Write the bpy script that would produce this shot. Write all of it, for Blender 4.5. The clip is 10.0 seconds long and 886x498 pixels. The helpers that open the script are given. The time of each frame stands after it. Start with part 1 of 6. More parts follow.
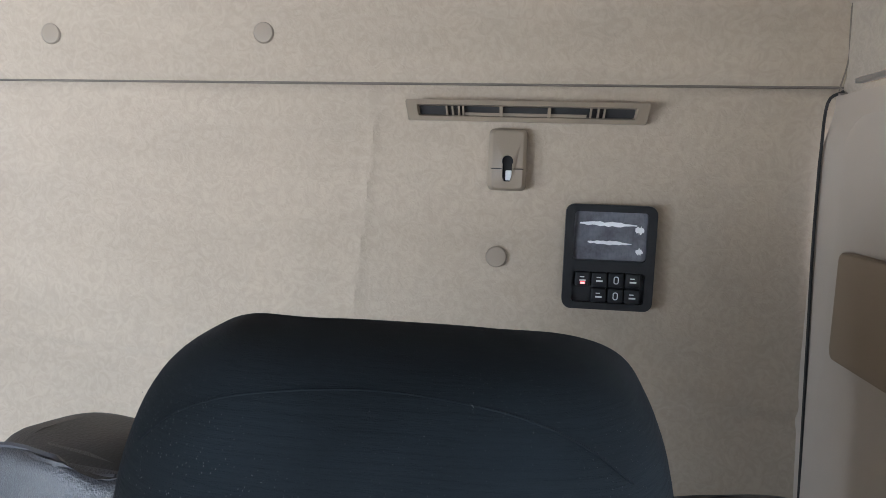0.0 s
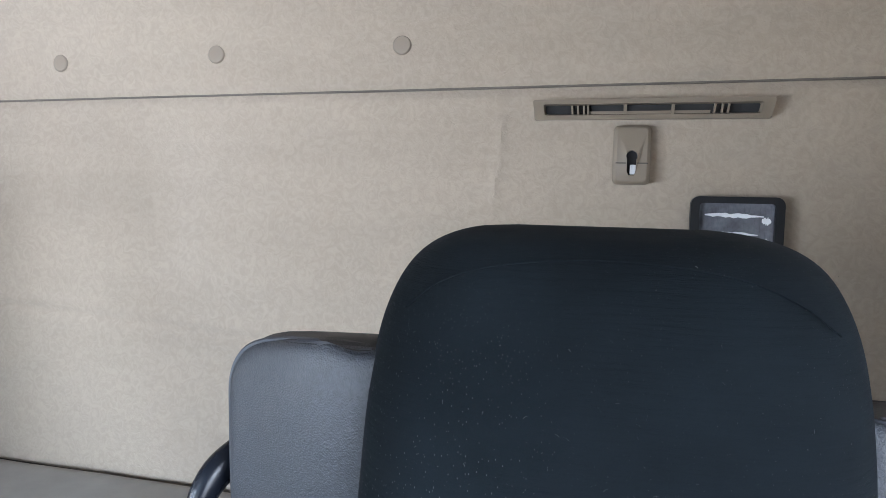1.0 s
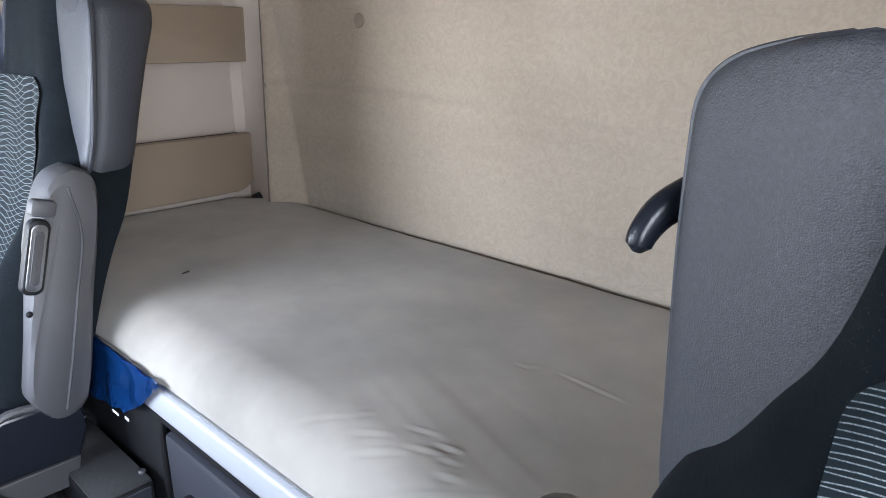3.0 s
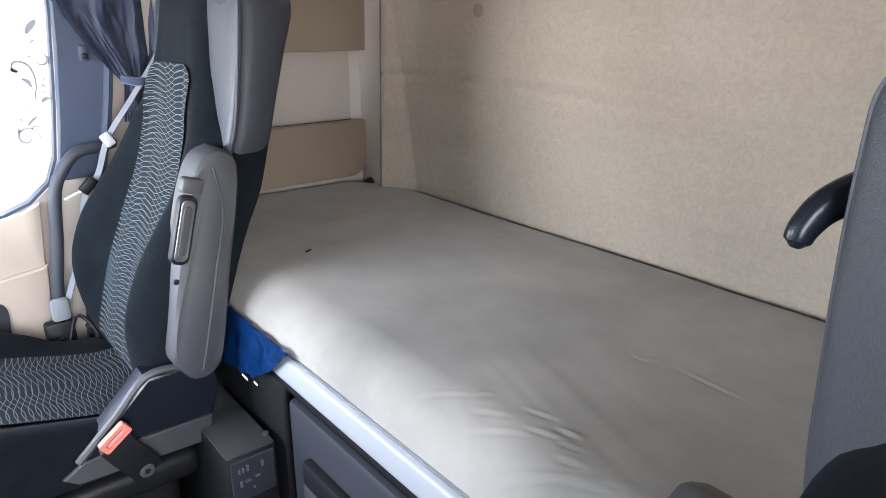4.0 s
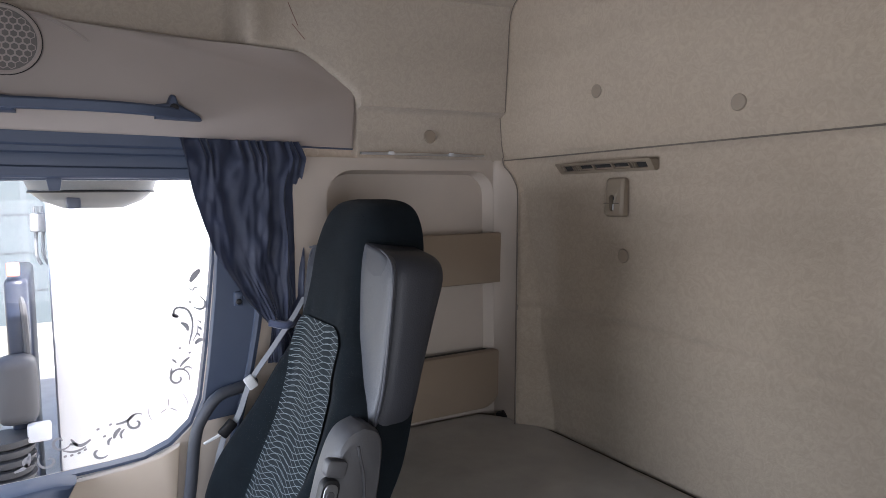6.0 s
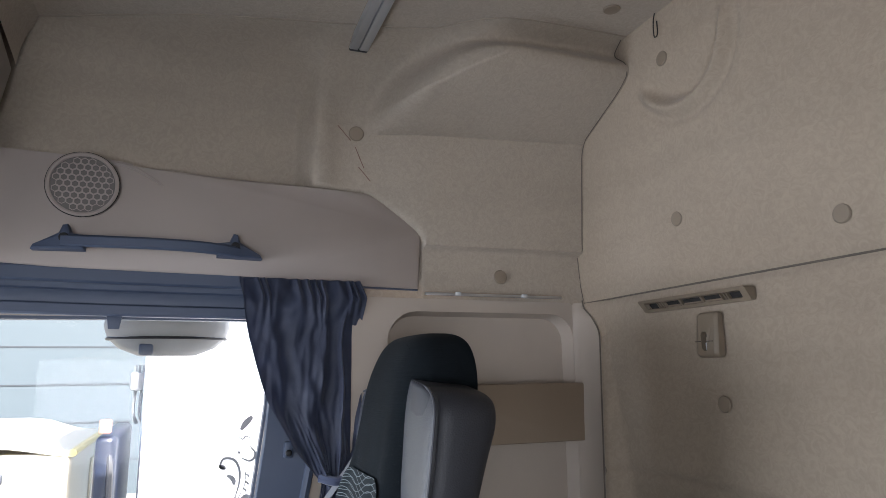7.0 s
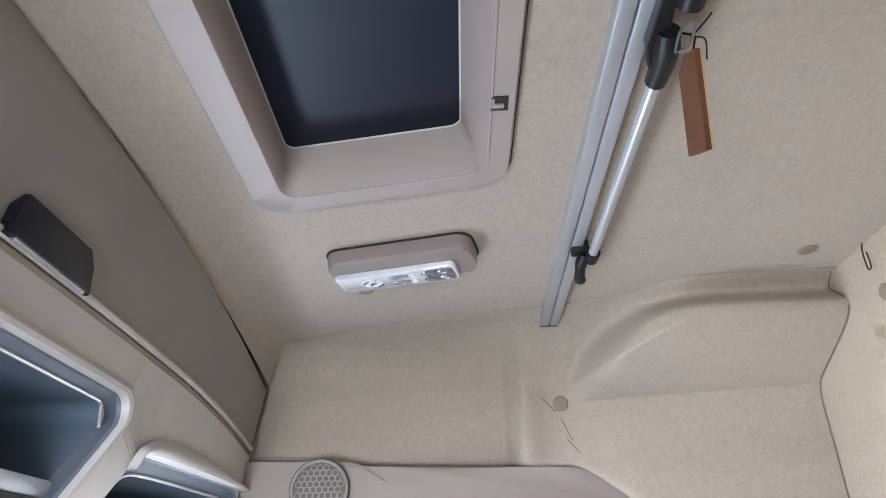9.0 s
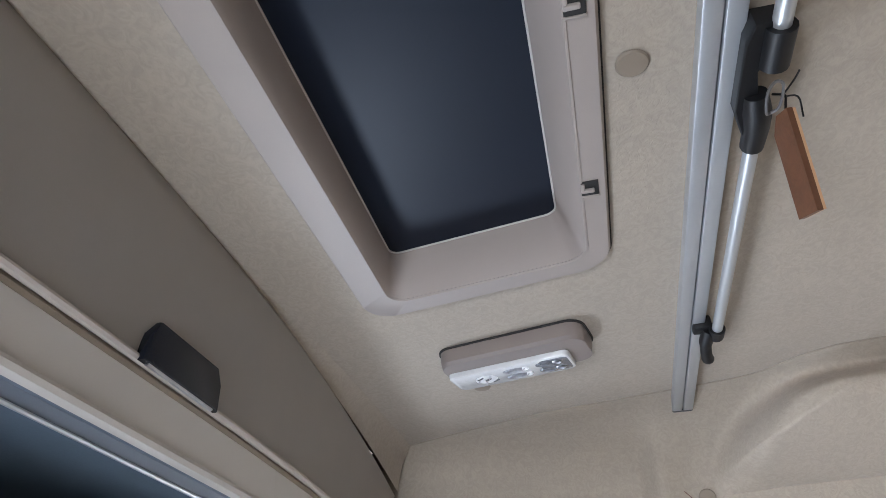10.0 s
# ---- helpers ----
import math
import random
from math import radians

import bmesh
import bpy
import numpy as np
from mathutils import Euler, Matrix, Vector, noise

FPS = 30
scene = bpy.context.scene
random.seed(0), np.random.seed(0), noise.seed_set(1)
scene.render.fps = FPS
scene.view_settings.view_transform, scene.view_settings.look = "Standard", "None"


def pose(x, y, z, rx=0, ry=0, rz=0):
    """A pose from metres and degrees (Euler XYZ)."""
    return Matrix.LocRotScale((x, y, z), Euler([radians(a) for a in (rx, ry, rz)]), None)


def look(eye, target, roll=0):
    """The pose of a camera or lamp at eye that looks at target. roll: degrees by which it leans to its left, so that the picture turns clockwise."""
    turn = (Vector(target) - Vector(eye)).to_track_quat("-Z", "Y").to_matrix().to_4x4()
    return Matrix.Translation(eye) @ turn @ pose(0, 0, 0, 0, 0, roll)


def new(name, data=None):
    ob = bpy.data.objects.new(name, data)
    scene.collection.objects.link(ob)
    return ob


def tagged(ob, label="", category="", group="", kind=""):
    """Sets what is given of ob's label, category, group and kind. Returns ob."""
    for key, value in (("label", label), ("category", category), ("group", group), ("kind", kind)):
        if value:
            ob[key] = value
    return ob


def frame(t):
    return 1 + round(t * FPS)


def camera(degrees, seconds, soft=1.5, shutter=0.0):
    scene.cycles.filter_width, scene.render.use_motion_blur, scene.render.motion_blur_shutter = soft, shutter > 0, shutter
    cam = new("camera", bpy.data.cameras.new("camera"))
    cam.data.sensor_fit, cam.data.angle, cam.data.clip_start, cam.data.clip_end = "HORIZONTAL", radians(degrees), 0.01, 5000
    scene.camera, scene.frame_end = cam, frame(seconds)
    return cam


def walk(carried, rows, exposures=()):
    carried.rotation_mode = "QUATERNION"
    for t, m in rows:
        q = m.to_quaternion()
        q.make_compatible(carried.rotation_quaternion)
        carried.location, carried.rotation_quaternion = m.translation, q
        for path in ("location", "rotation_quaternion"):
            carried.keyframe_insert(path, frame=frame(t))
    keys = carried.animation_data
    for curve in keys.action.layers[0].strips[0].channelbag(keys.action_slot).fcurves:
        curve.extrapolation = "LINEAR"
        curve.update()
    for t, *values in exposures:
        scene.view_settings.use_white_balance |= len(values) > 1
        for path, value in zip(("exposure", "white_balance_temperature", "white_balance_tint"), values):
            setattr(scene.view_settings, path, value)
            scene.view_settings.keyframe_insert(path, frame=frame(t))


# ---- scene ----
cam = camera(68.2, 10.0, soft=0.85)
PATH = [
    (0, (0.69, -0.941, 1.246), (0.441, 1.028, 0.999), 1.8),
    (0.5, (0.658, -0.981, 1.225), (0.419, 1.0, 1.08), 1.6),
    (1, (0.637, -1.016, 1.186), (0.138, 0.916, 1.04), 1.3),
    (1.5, (0.621, -0.982, 1.148), (-0.226, 0.816, 0.928), 0.8),
    (2, (0.576, -0.993, 1.118), (-0.446, 0.651, 0.615), 0.4),
    (2.5, (0.548, -0.994, 1.101), (-0.601, 0.528, 0.5), 0.8),
    (3, (0.545, -1.025, 1.102), (-0.725, 0.385, 0.471), 0.5),
    (3.2, (0.538, -1.045, 1.106), (-0.767, 0.331, 0.469), 0.7),
    (4.3, (0.521, -1.078, 1.105), (-0.967, 0.076, 0.433), -0.0),
    (4.5, (0.513, -1.085, 1.131), (-0.995, 0.041, 0.453), -0.2),
    (5, (0.51, -1.112, 1.211), (-1.054, -0.06, 0.543), -0.8),
    (5.5, (0.472, -1.103, 1.263), (-1.177, -0.052, 0.844), -0.5),
    (5.7, (0.439, -1.102, 1.273), (-1.238, -0.062, 0.947), -0.6),
    (6.8, (0.345, -0.943, 1.196), (-1.459, -0.133, 1.491), -0.7),
    (7, (0.335, -0.938, 1.193), (-1.497, -0.223, 1.555), -0.6),
    (7.5, (0.341, -0.917, 1.231), (-1.559, -0.444, 1.638), -0.6),
    (8, (0.388, -0.894, 1.284), (-1.507, -0.583, 1.845), -0.8),
    (8.5, (0.419, -0.864, 1.324), (-1.422, -0.695, 2.088), -1.1),
    (9, (0.431, -0.837, 1.358), (-1.342, -0.863, 2.282), -1.5),
    (9.5, (0.437, -0.817, 1.357), (-1.237, -1.061, 2.423), -1.3),
    (10, (0.431, -0.809, 1.364), (-1.154, -1.179, 2.526), -0.6),
]
EXPOSURES = [(0.0, 3.28, 5650, 12), (0.5, 3.28, 5570, 12), (1.0, 3.25, 5500, 12), (1.5, 3.3, 5520, 13), (2.0, 3.23, 5640, 13), (2.5, 3.08, 5820, 14), (3.5, 3.08, 5900, 15), (4.5, 2.75, 6080, 15), (5.5, 1.90, 6030, 18), (7.0, 1.98, 5980, 15), (7.5, 1.97, 5910, 14), (8.0, 1.96, 5890, 14), (8.5, 2.92, 5830, 15), (9.0, 3.33, 5800, 14), (10.0, 3.13, 5790, 13)]
walk(cam, [(t, look(eye, target, roll)) for t, eye, target, roll in PATH], EXPOSURES)


# ---- world and light ----
world = bpy.data.worlds.new("world")
scene.world = world
world.use_nodes = True
wn = world.node_tree.nodes
sky = wn.new("ShaderNodeTexSky")
sky.sky_type, sky.sun_disc = "NISHITA", False
sky.sun_elevation, sky.sun_rotation = radians(37.5), radians(73)
sky.air_density, sky.dust_density = 1.0, 3.0
wn["Background"].inputs[1].default_value = 0.15
world.node_tree.links.new(sky.outputs[0], wn["Background"].inputs[0])


def area_lamp(name, eye, target, sx, sy, power, colour, spread=180):
    lamp = bpy.data.lights.new(name, "AREA")
    lamp.shape, lamp.size, lamp.size_y, lamp.energy, lamp.color = "RECTANGLE", sx, sy, power, colour
    lamp.spread = radians(spread)
    ob = new(name, lamp)
    ob.matrix_world = look(eye, target)
    return ob


sun = new("sun", bpy.data.lights.new("sun", "SUN"))
sun.data.energy, sun.data.angle, sun.data.color = 5.0, radians(0.6), (1.0, 0.95, 0.88)
sun.matrix_world = look((5.0, 1.5, 4.0), (0, 0, 0))
area_lamp("windscreen_daylight", (-0.64, -1.90, 1.00), (-0.62, 0, 0.60), 0.80, 0.46, 1.6, (0.93, 0.97, 1.0), 100)
area_lamp("driver_window_daylight", (1.135, -1.32, 1.00), (-1.1, -1.22, 0.90), 0.60, 0.52, 1.4, (0.95, 0.98, 1.0), 115)
area_lamp("passenger_window_daylight", (-1.165, -1.60, 0.90), (0, -1.20, 1.10), 0.20, 0.42, 2.0, (0.84, 0.93, 1.0), 150)


# ---- materials ----
def socket(node, name, value):
    node.inputs[name].default_value = value


def material(name, colour, rough=0.6, metal=0.0, vary=0.12, scale=6.0, grain=300.0, bump=0.15, spread=0.001, sheen=0.0, spec=0.5, coat=0.0):
    """A surface with slow blotches, fine grain and a little relief."""
    m = bpy.data.materials.new(name)
    m.use_nodes = True
    nt = m.node_tree
    n, l = nt.nodes, nt.links
    b = n["Principled BSDF"]
    tc = n.new("ShaderNodeTexCoord")
    big = n.new("ShaderNodeTexNoise")
    socket(big, "Scale", scale), socket(big, "Detail", 5.0), socket(big, "Roughness", 0.6)
    fine = n.new("ShaderNodeTexNoise")
    socket(fine, "Scale", grain), socket(fine, "Detail", 2.0)
    l.new(tc.outputs["Object"], big.inputs["Vector"]), l.new(tc.outputs["Object"], fine.inputs["Vector"])
    both = n.new("ShaderNodeMath")
    both.operation = "MULTIPLY_ADD"
    both.inputs[1].default_value = 0.35
    l.new(fine.outputs["Fac"], both.inputs[0]), l.new(big.outputs["Fac"], both.inputs[2])
    ramp = n.new("ShaderNodeValToRGB")
    ramp.color_ramp.elements[0].position, ramp.color_ramp.elements[1].position = 0.4, 0.95
    lo = [c * (1 - vary) for c in colour]
    hi = [min(1, c * (1 + vary)) for c in colour]
    ramp.color_ramp.elements[0].color, ramp.color_ramp.elements[1].color = (*lo, 1), (*hi, 1)
    l.new(both.outputs[0], ramp.inputs[0]), l.new(ramp.outputs[0], b.inputs["Base Color"])
    bp = n.new("ShaderNodeBump")
    socket(bp, "Strength", bump), socket(bp, "Distance", spread)
    l.new(fine.outputs["Fac"], bp.inputs["Height"]), l.new(bp.outputs[0], b.inputs["Normal"])
    socket(b, "Roughness", rough), socket(b, "Metallic", metal), socket(b, "Specular IOR Level", spec)
    socket(b, "Sheen Weight", sheen), socket(b, "Coat Weight", coat)
    return m


def glowing(name, colour, strength):
    m = bpy.data.materials.new(name)
    m.use_nodes = True
    b = m.node_tree.nodes["Principled BSDF"]
    socket(b, "Base Color", (*colour, 1)), socket(b, "Emission Color", (*colour, 1)), socket(b, "Emission Strength", strength)
    return m


def clear_pane(name, tint):
    """Thin window glass: mostly clear, with a mirror at grazing angles."""
    m = bpy.data.materials.new(name)
    m.use_nodes = True
    n, l = m.node_tree.nodes, m.node_tree.links
    n.remove(n["Principled BSDF"])
    t, g, mix, f = n.new("ShaderNodeBsdfTransparent"), n.new("ShaderNodeBsdfGlossy"), n.new("ShaderNodeMixShader"), n.new("ShaderNodeFresnel")
    t.inputs[0].default_value = (*tint, 1)
    g.inputs["Roughness"].default_value = 0.02
    weak = n.new("ShaderNodeMath")
    weak.operation, weak.inputs[1].default_value = "MULTIPLY", 0.25
    l.new(f.outputs[0], weak.inputs[0]), l.new(weak.outputs[0], mix.inputs[0]), l.new(t.outputs[0], mix.inputs[1]), l.new(g.outputs[0], mix.inputs[2])
    l.new(mix.outputs[0], n["Material Output"].inputs[0])
    return m


def felt_lining(name, colour):
    """Mottled, needled felt of the cab lining, with faint stains."""
    m = material(name, colour, rough=0.95, vary=0.05, scale=2.2, grain=420.0, bump=0.12, spread=0.001, sheen=0.15, spec=0.2)
    n, l = m.node_tree.nodes, m.node_tree.links
    b = n["Principled BSDF"]
    ramp = n["Color Ramp"]
    mott = n.new("ShaderNodeTexNoise")
    socket(mott, "Scale", 52.0), socket(mott, "Detail", 2.5), socket(mott, "Distortion", 2.6)
    l.new(n["Texture Coordinate"].outputs["Object"], mott.inputs["Vector"])
    mr = n.new("ShaderNodeMapRange")
    mr.inputs[1].default_value, mr.inputs[2].default_value, mr.inputs[3].default_value, mr.inputs[4].default_value = 0.36, 0.64, 0.93, 1.04
    l.new(mott.outputs["Fac"], mr.inputs[0])
    mul = n.new("ShaderNodeMix")
    mul.data_type, mul.blend_type = "RGBA", "MULTIPLY"
    mul.inputs[0].default_value = 1.0
    l.new(ramp.outputs[0], mul.inputs[6]), l.new(mr.outputs[0], mul.inputs[7])
    wide = n.new("ShaderNodeTexNoise")
    socket(wide, "Scale", 1.7), socket(wide, "Detail", 3.0)
    mp = n.new("ShaderNodeMapping")
    mp.inputs["Scale"].default_value = (0.7, 0.7, 6.0)
    l.new(n["Texture Coordinate"].outputs["Object"], mp.inputs["Vector"]), l.new(mp.outputs[0], wide.inputs["Vector"])
    stain = n.new("ShaderNodeMapRange")
    stain.inputs[1].default_value, stain.inputs[2].default_value, stain.inputs[3].default_value, stain.inputs[4].default_value = 0.30, 0.55, 0.93, 1.0
    l.new(wide.outputs["Fac"], stain.inputs[0])
    mul2 = n.new("ShaderNodeMix")
    mul2.data_type, mul2.blend_type = "RGBA", "MULTIPLY"
    mul2.inputs[0].default_value = 1.0
    l.new(mul.outputs[2], mul2.inputs[6]), l.new(stain.outputs[0], mul2.inputs[7])
    l.new(mul2.outputs[2], b.inputs["Base Color"])
    worm = n.new("ShaderNodeTexNoise")
    socket(worm, "Scale", 105.0), socket(worm, "Detail", 2.0), socket(worm, "Distortion", 2.2)
    l.new(n["Texture Coordinate"].outputs["Object"], worm.inputs["Vector"])
    bp2 = n.new("ShaderNodeBump")
    socket(bp2, "Strength", 0.28), socket(bp2, "Distance", 0.0022)
    l.new(worm.outputs["Fac"], bp2.inputs["Height"]), l.new(n["Bump"].outputs[0], bp2.inputs["Normal"]), l.new(bp2.outputs[0], b.inputs["Normal"])
    return m


def seat_cloth(name):
    """Dark ribbed cloth with pale lint on it."""
    m = material(name, (0.0064, 0.0089, 0.0110), rough=0.95, vary=0.35, scale=14.0, grain=1600.0, bump=0.25, spread=0.0006, sheen=0.02, spec=0.08)
    n, l = m.node_tree.nodes, m.node_tree.links
    b = n["Principled BSDF"]
    v = n.new("ShaderNodeTexVoronoi")
    socket(v, "Scale", 820.0), socket(v, "Randomness", 1.0)
    mp = n.new("ShaderNodeMapping")
    mp.inputs["Rotation"].default_value, mp.inputs["Scale"].default_value = (0.3, 0.7, 0.4), (1.0, 1.0, 0.28)
    l.new(n["Texture Coordinate"].outputs["Object"], mp.inputs["Vector"]), l.new(mp.outputs[0], v.inputs["Vector"])
    thick = n.new("ShaderNodeTexNoise")
    socket(thick, "Scale", 9.0), socket(thick, "Detail", 3.0)
    l.new(n["Texture Coordinate"].outputs["Object"], thick.inputs["Vector"])
    where = n.new("ShaderNodeMapRange")
    where.inputs[1].default_value, where.inputs[2].default_value, where.inputs[3].default_value, where.inputs[4].default_value = 0.34, 0.72, 0.05, 0.15
    l.new(thick.outputs["Fac"], where.inputs[0])
    less = n.new("ShaderNodeMath")
    less.operation = "LESS_THAN"
    l.new(v.outputs["Distance"], less.inputs[0]), l.new(where.outputs[0], less.inputs[1])
    mix = n.new("ShaderNodeMix")
    mix.data_type = "RGBA"
    mix.inputs[7].default_value = (0.095, 0.094, 0.094, 1)
    rib = n.new("ShaderNodeTexNoise")
    socket(rib, "Scale", 26.0), socket(rib, "Detail", 4.0), socket(rib, "Roughness", 0.65)
    mp2 = n.new("ShaderNodeMapping")
    mp2.inputs["Scale"].default_value = (1.0, 1.0, 14.0)
    l.new(n["Texture Coordinate"].outputs["Object"], mp2.inputs["Vector"]), l.new(mp2.outputs[0], rib.inputs["Vector"])
    bp2 = n.new("ShaderNodeBump")
    socket(bp2, "Strength", 0.35), socket(bp2, "Distance", 0.002)
    l.new(rib.outputs["Fac"], bp2.inputs["Height"]), l.new(n["Bump"].outputs[0], bp2.inputs["Normal"]), l.new(bp2.outputs[0], b.inputs["Normal"])
    l.new(less.outputs[0], mix.inputs[0]), l.new(n["Color Ramp"].outputs[0], mix.inputs[6]), l.new(mix.outputs[2], b.inputs["Base Color"])
    return m


def wavy_cloth(name):
    """Dark cloth with thin woven pale wavy lines that cross at a shallow angle."""
    m = material(name, (0.0085, 0.0130, 0.0158), rough=0.9, vary=0.2, grain=1600.0, bump=0.2, sheen=0.04, spec=0.1)
    n, l = m.node_tree.nodes, m.node_tree.links
    b = n["Principled BSDF"]
    tc = n["Texture Coordinate"]

    def calc(op, a, v1, v2=None):
        node = n.new("ShaderNodeMath")
        node.operation = op
        for k, v in enumerate((a, v1, v2)):
            if v is None:
                continue
            if isinstance(v, (int, float)):
                node.inputs[k].default_value = v
            else:
                l.new(v, node.inputs[k])
        return node.outputs[0]

    sep = n.new("ShaderNodeSeparateXYZ")
    l.new(tc.outputs["UV"], sep.inputs[0])
    u, v = sep.outputs[0], sep.outputs[1]
    drift = n.new("ShaderNodeTexNoise")
    socket(drift, "Scale", 7.0), socket(drift, "Detail", 1.0)
    l.new(tc.outputs["UV"], drift.inputs["Vector"])
    thread = n.new("ShaderNodeTexNoise")
    socket(thread, "Scale", 900.0), socket(thread, "Detail", 1.0)
    l.new(tc.outputs["UV"], thread.inputs["Vector"])
    lines = []
    for tilt, wave, shift, warp, rate in ((34.0, 39.0, 0.6, 4.6, 590.0), (-60.0, 47.0, 2.6, 3.6, 550.0)):
        bend = calc("SINE", calc("MULTIPLY_ADD", u, wave, calc("MULTIPLY_ADD", v, 9.0, shift)), 0.0)
        phase = calc("MULTIPLY_ADD", bend, warp, calc("MULTIPLY", u, tilt))
        phase = calc("MULTIPLY_ADD", drift.outputs["Fac"], 9.0, phase)
        wavy = calc("SINE", calc("MULTIPLY_ADD", v, rate, phase), 0.0)
        fade = n.new("ShaderNodeMapRange")
        fade.inputs[1].default_value, fade.inputs[2].default_value = 0.90, 0.988
        l.new(wavy, fade.inputs[0])
        lines.append(fade.outputs[0])
    both = calc("MAXIMUM", lines[0], lines[1])
    dash = n.new("ShaderNodeMapRange")
    dash.inputs[1].default_value, dash.inputs[2].default_value, dash.inputs[3].default_value = 0.34, 0.56, 0.25
    l.new(thread.outputs["Fac"], dash.inputs[0])
    mix = n.new("ShaderNodeMix")
    mix.data_type = "RGBA"
    mix.inputs[7].default_value = (0.20, 0.225, 0.236, 1)
    l.new(calc("MULTIPLY", both, dash.outputs[0]), mix.inputs[0]), l.new(n["Color Ramp"].outputs[0], mix.inputs[6]), l.new(mix.outputs[2], b.inputs["Base Color"])
    return m


LINING = felt_lining("beige_felt", (0.410, 0.340, 0.262))
ROOF = felt_lining("roof_felt", (0.425, 0.368, 0.298))
PLASTIC = material("beige_plastic", (0.372, 0.322, 0.287), rough=0.55, vary=0.04, grain=700, bump=0.12)
PANEL = material("side_panel_beige", (0.42, 0.362, 0.302), rough=0.7, vary=0.05, grain=600, bump=0.15)
DOORLINING = material("door_lining_beige", (0.56, 0.465, 0.365), rough=0.6, vary=0.05, grain=600, bump=0.15)
TAN = material("tan_plastic", (0.245, 0.197, 0.143), rough=0.5, vary=0.05, grain=600, bump=0.15)
POCKET = material("pocket_tan", (0.245, 0.187, 0.132), rough=0.6, vary=0.06, grain=500, bump=0.15)
CAP = material("cap_plastic", (0.265, 0.215, 0.160), rough=0.5, vary=0.03, grain=500, bump=0.08)
JOINT = material("joint_brown", (0.17, 0.145, 0.12), rough=0.9, vary=0.2)
SEAMLINE = material("lining_seam", (0.36, 0.31, 0.25), rough=0.9, vary=0.2)
GRILLEBACK = material("grille_backing", (0.155, 0.142, 0.130), rough=0.7)
NAVY = material("dark_blue_paint", (0.014, 0.020, 0.040), rough=0.35)
RELEASE = material("satin_grey_rim", (0.22, 0.222, 0.228), rough=0.28, metal=0.7, vary=0.1)
HANDLEDARK = material("dark_handle_plastic", (0.011, 0.013, 0.019), rough=0.27, vary=0.1, spec=0.35)
REFLECTOR = material("smoked_reflector", (0.34, 0.34, 0.36), rough=0.35, metal=0.5, vary=0.4, scale=60, grain=150, bump=0.6)
DARKGAP = material("joint_dark", (0.03, 0.028, 0.026), rough=0.9, vary=0.2)
CLOTH = seat_cloth("seat_cloth")
WAVES = wavy_cloth("wavy_seat_cloth")
LEATHER = material("grey_leatherette", (0.040, 0.043, 0.051), rough=0.46, vary=0.34, scale=300, grain=900, bump=0.6, spread=0.0009)
PIPEGREY = material("grey_piping", (0.050, 0.054, 0.066), rough=0.5, vary=0.1)
SHELL = material("dark_leatherette", (0.023, 0.0245, 0.031), rough=0.55, vary=0.12, grain=420, bump=0.4)
BLACK = material("black_plastic", (0.009, 0.009, 0.010), rough=0.48, vary=0.2, grain=500, bump=0.1, spec=0.35)
GREY = material("grey_plastic", (0.060, 0.059, 0.062), rough=0.5, vary=0.08, grain=700, bump=0.25)
BLUEGREY = material("blue_grey_trim", (0.050, 0.067, 0.108), rough=0.5, vary=0.08, grain=600, bump=0.12)
CURTAIN = material("navy_curtain", (0.056, 0.070, 0.124), rough=0.5, vary=0.15, scale=20, grain=900, bump=0.2, sheen=0.3)
MATTRESS = material("mattress_cover", (0.312, 0.285, 0.245), rough=0.85, vary=0.36, scale=3.2, grain=1100, bump=0.25, sheen=0.2, spec=0.25)
PIPING = material("dark_piping", (0.028, 0.027, 0.026), rough=0.8)
ANODISED = material("anodised_aluminium", (0.56, 0.58, 0.60), rough=0.40, metal=0.6, vary=0.04, grain=300, bump=0.05)
HOOD = material("pale_hood_plastic", (0.60, 0.57, 0.53), rough=0.45, vary=0.03, grain=600, bump=0.1)
FLAP = material("flap_beige", (0.60, 0.55, 0.495), rough=0.5, vary=0.04, grain=700, bump=0.12)
LAMPHOOD = material("lamp_hood_beige", (0.255, 0.212, 0.190), rough=0.5, vary=0.04, grain=700, bump=0.1)
ALU = material("brushed_aluminium", (0.62, 0.63, 0.65), rough=0.32, metal=1.0, vary=0.05, grain=200, bump=0.05)
WHITEMETAL = material("painted_rail", (0.35, 0.355, 0.365), rough=0.38, vary=0.03, grain=300, bump=0.04)
FLOORMAT = material("floor_mat", (0.03, 0.03, 0.03), rough=0.9, vary=0.3, grain=200, bump=0.4)
BLUEFILM = material("blue_film", (0.008, 0.048, 0.18), rough=0.12, vary=0.25, scale=15, grain=60, bump=0.1, coat=0.8)
WOOD = material("tag_wood", (0.115, 0.046, 0.020), rough=0.55, vary=0.25, scale=30, grain=300, bump=0.15)
LIGHTWOOD = material("tag_edge", (0.50, 0.30, 0.16), rough=0.6)
PALE = material("pale_plastic", (0.62, 0.62, 0.62), rough=0.4)
WEBBING = material("belt_webbing", (0.25, 0.26, 0.28), rough=0.8, vary=0.1, grain=900, bump=0.4)
RED = material("buckle_red", (0.70, 0.22, 0.15), rough=0.4)
LED = glowing("red_led", (1.0, 0.06, 0.05), 1.2)
SCREEN = material("reading_lamp_lens", (0.16, 0.16, 0.18), rough=0.15, vary=0.4, scale=40, grain=200, bump=0.3, coat=1.0)
# Matt white in place of metal: the foil's bright reflections are put into the colour.
FOILGLINT = material("foil_glint_white", (0.88, 0.88, 0.88), rough=0.4, metal=0.0, vary=0.2, scale=50, grain=120, bump=0.6)
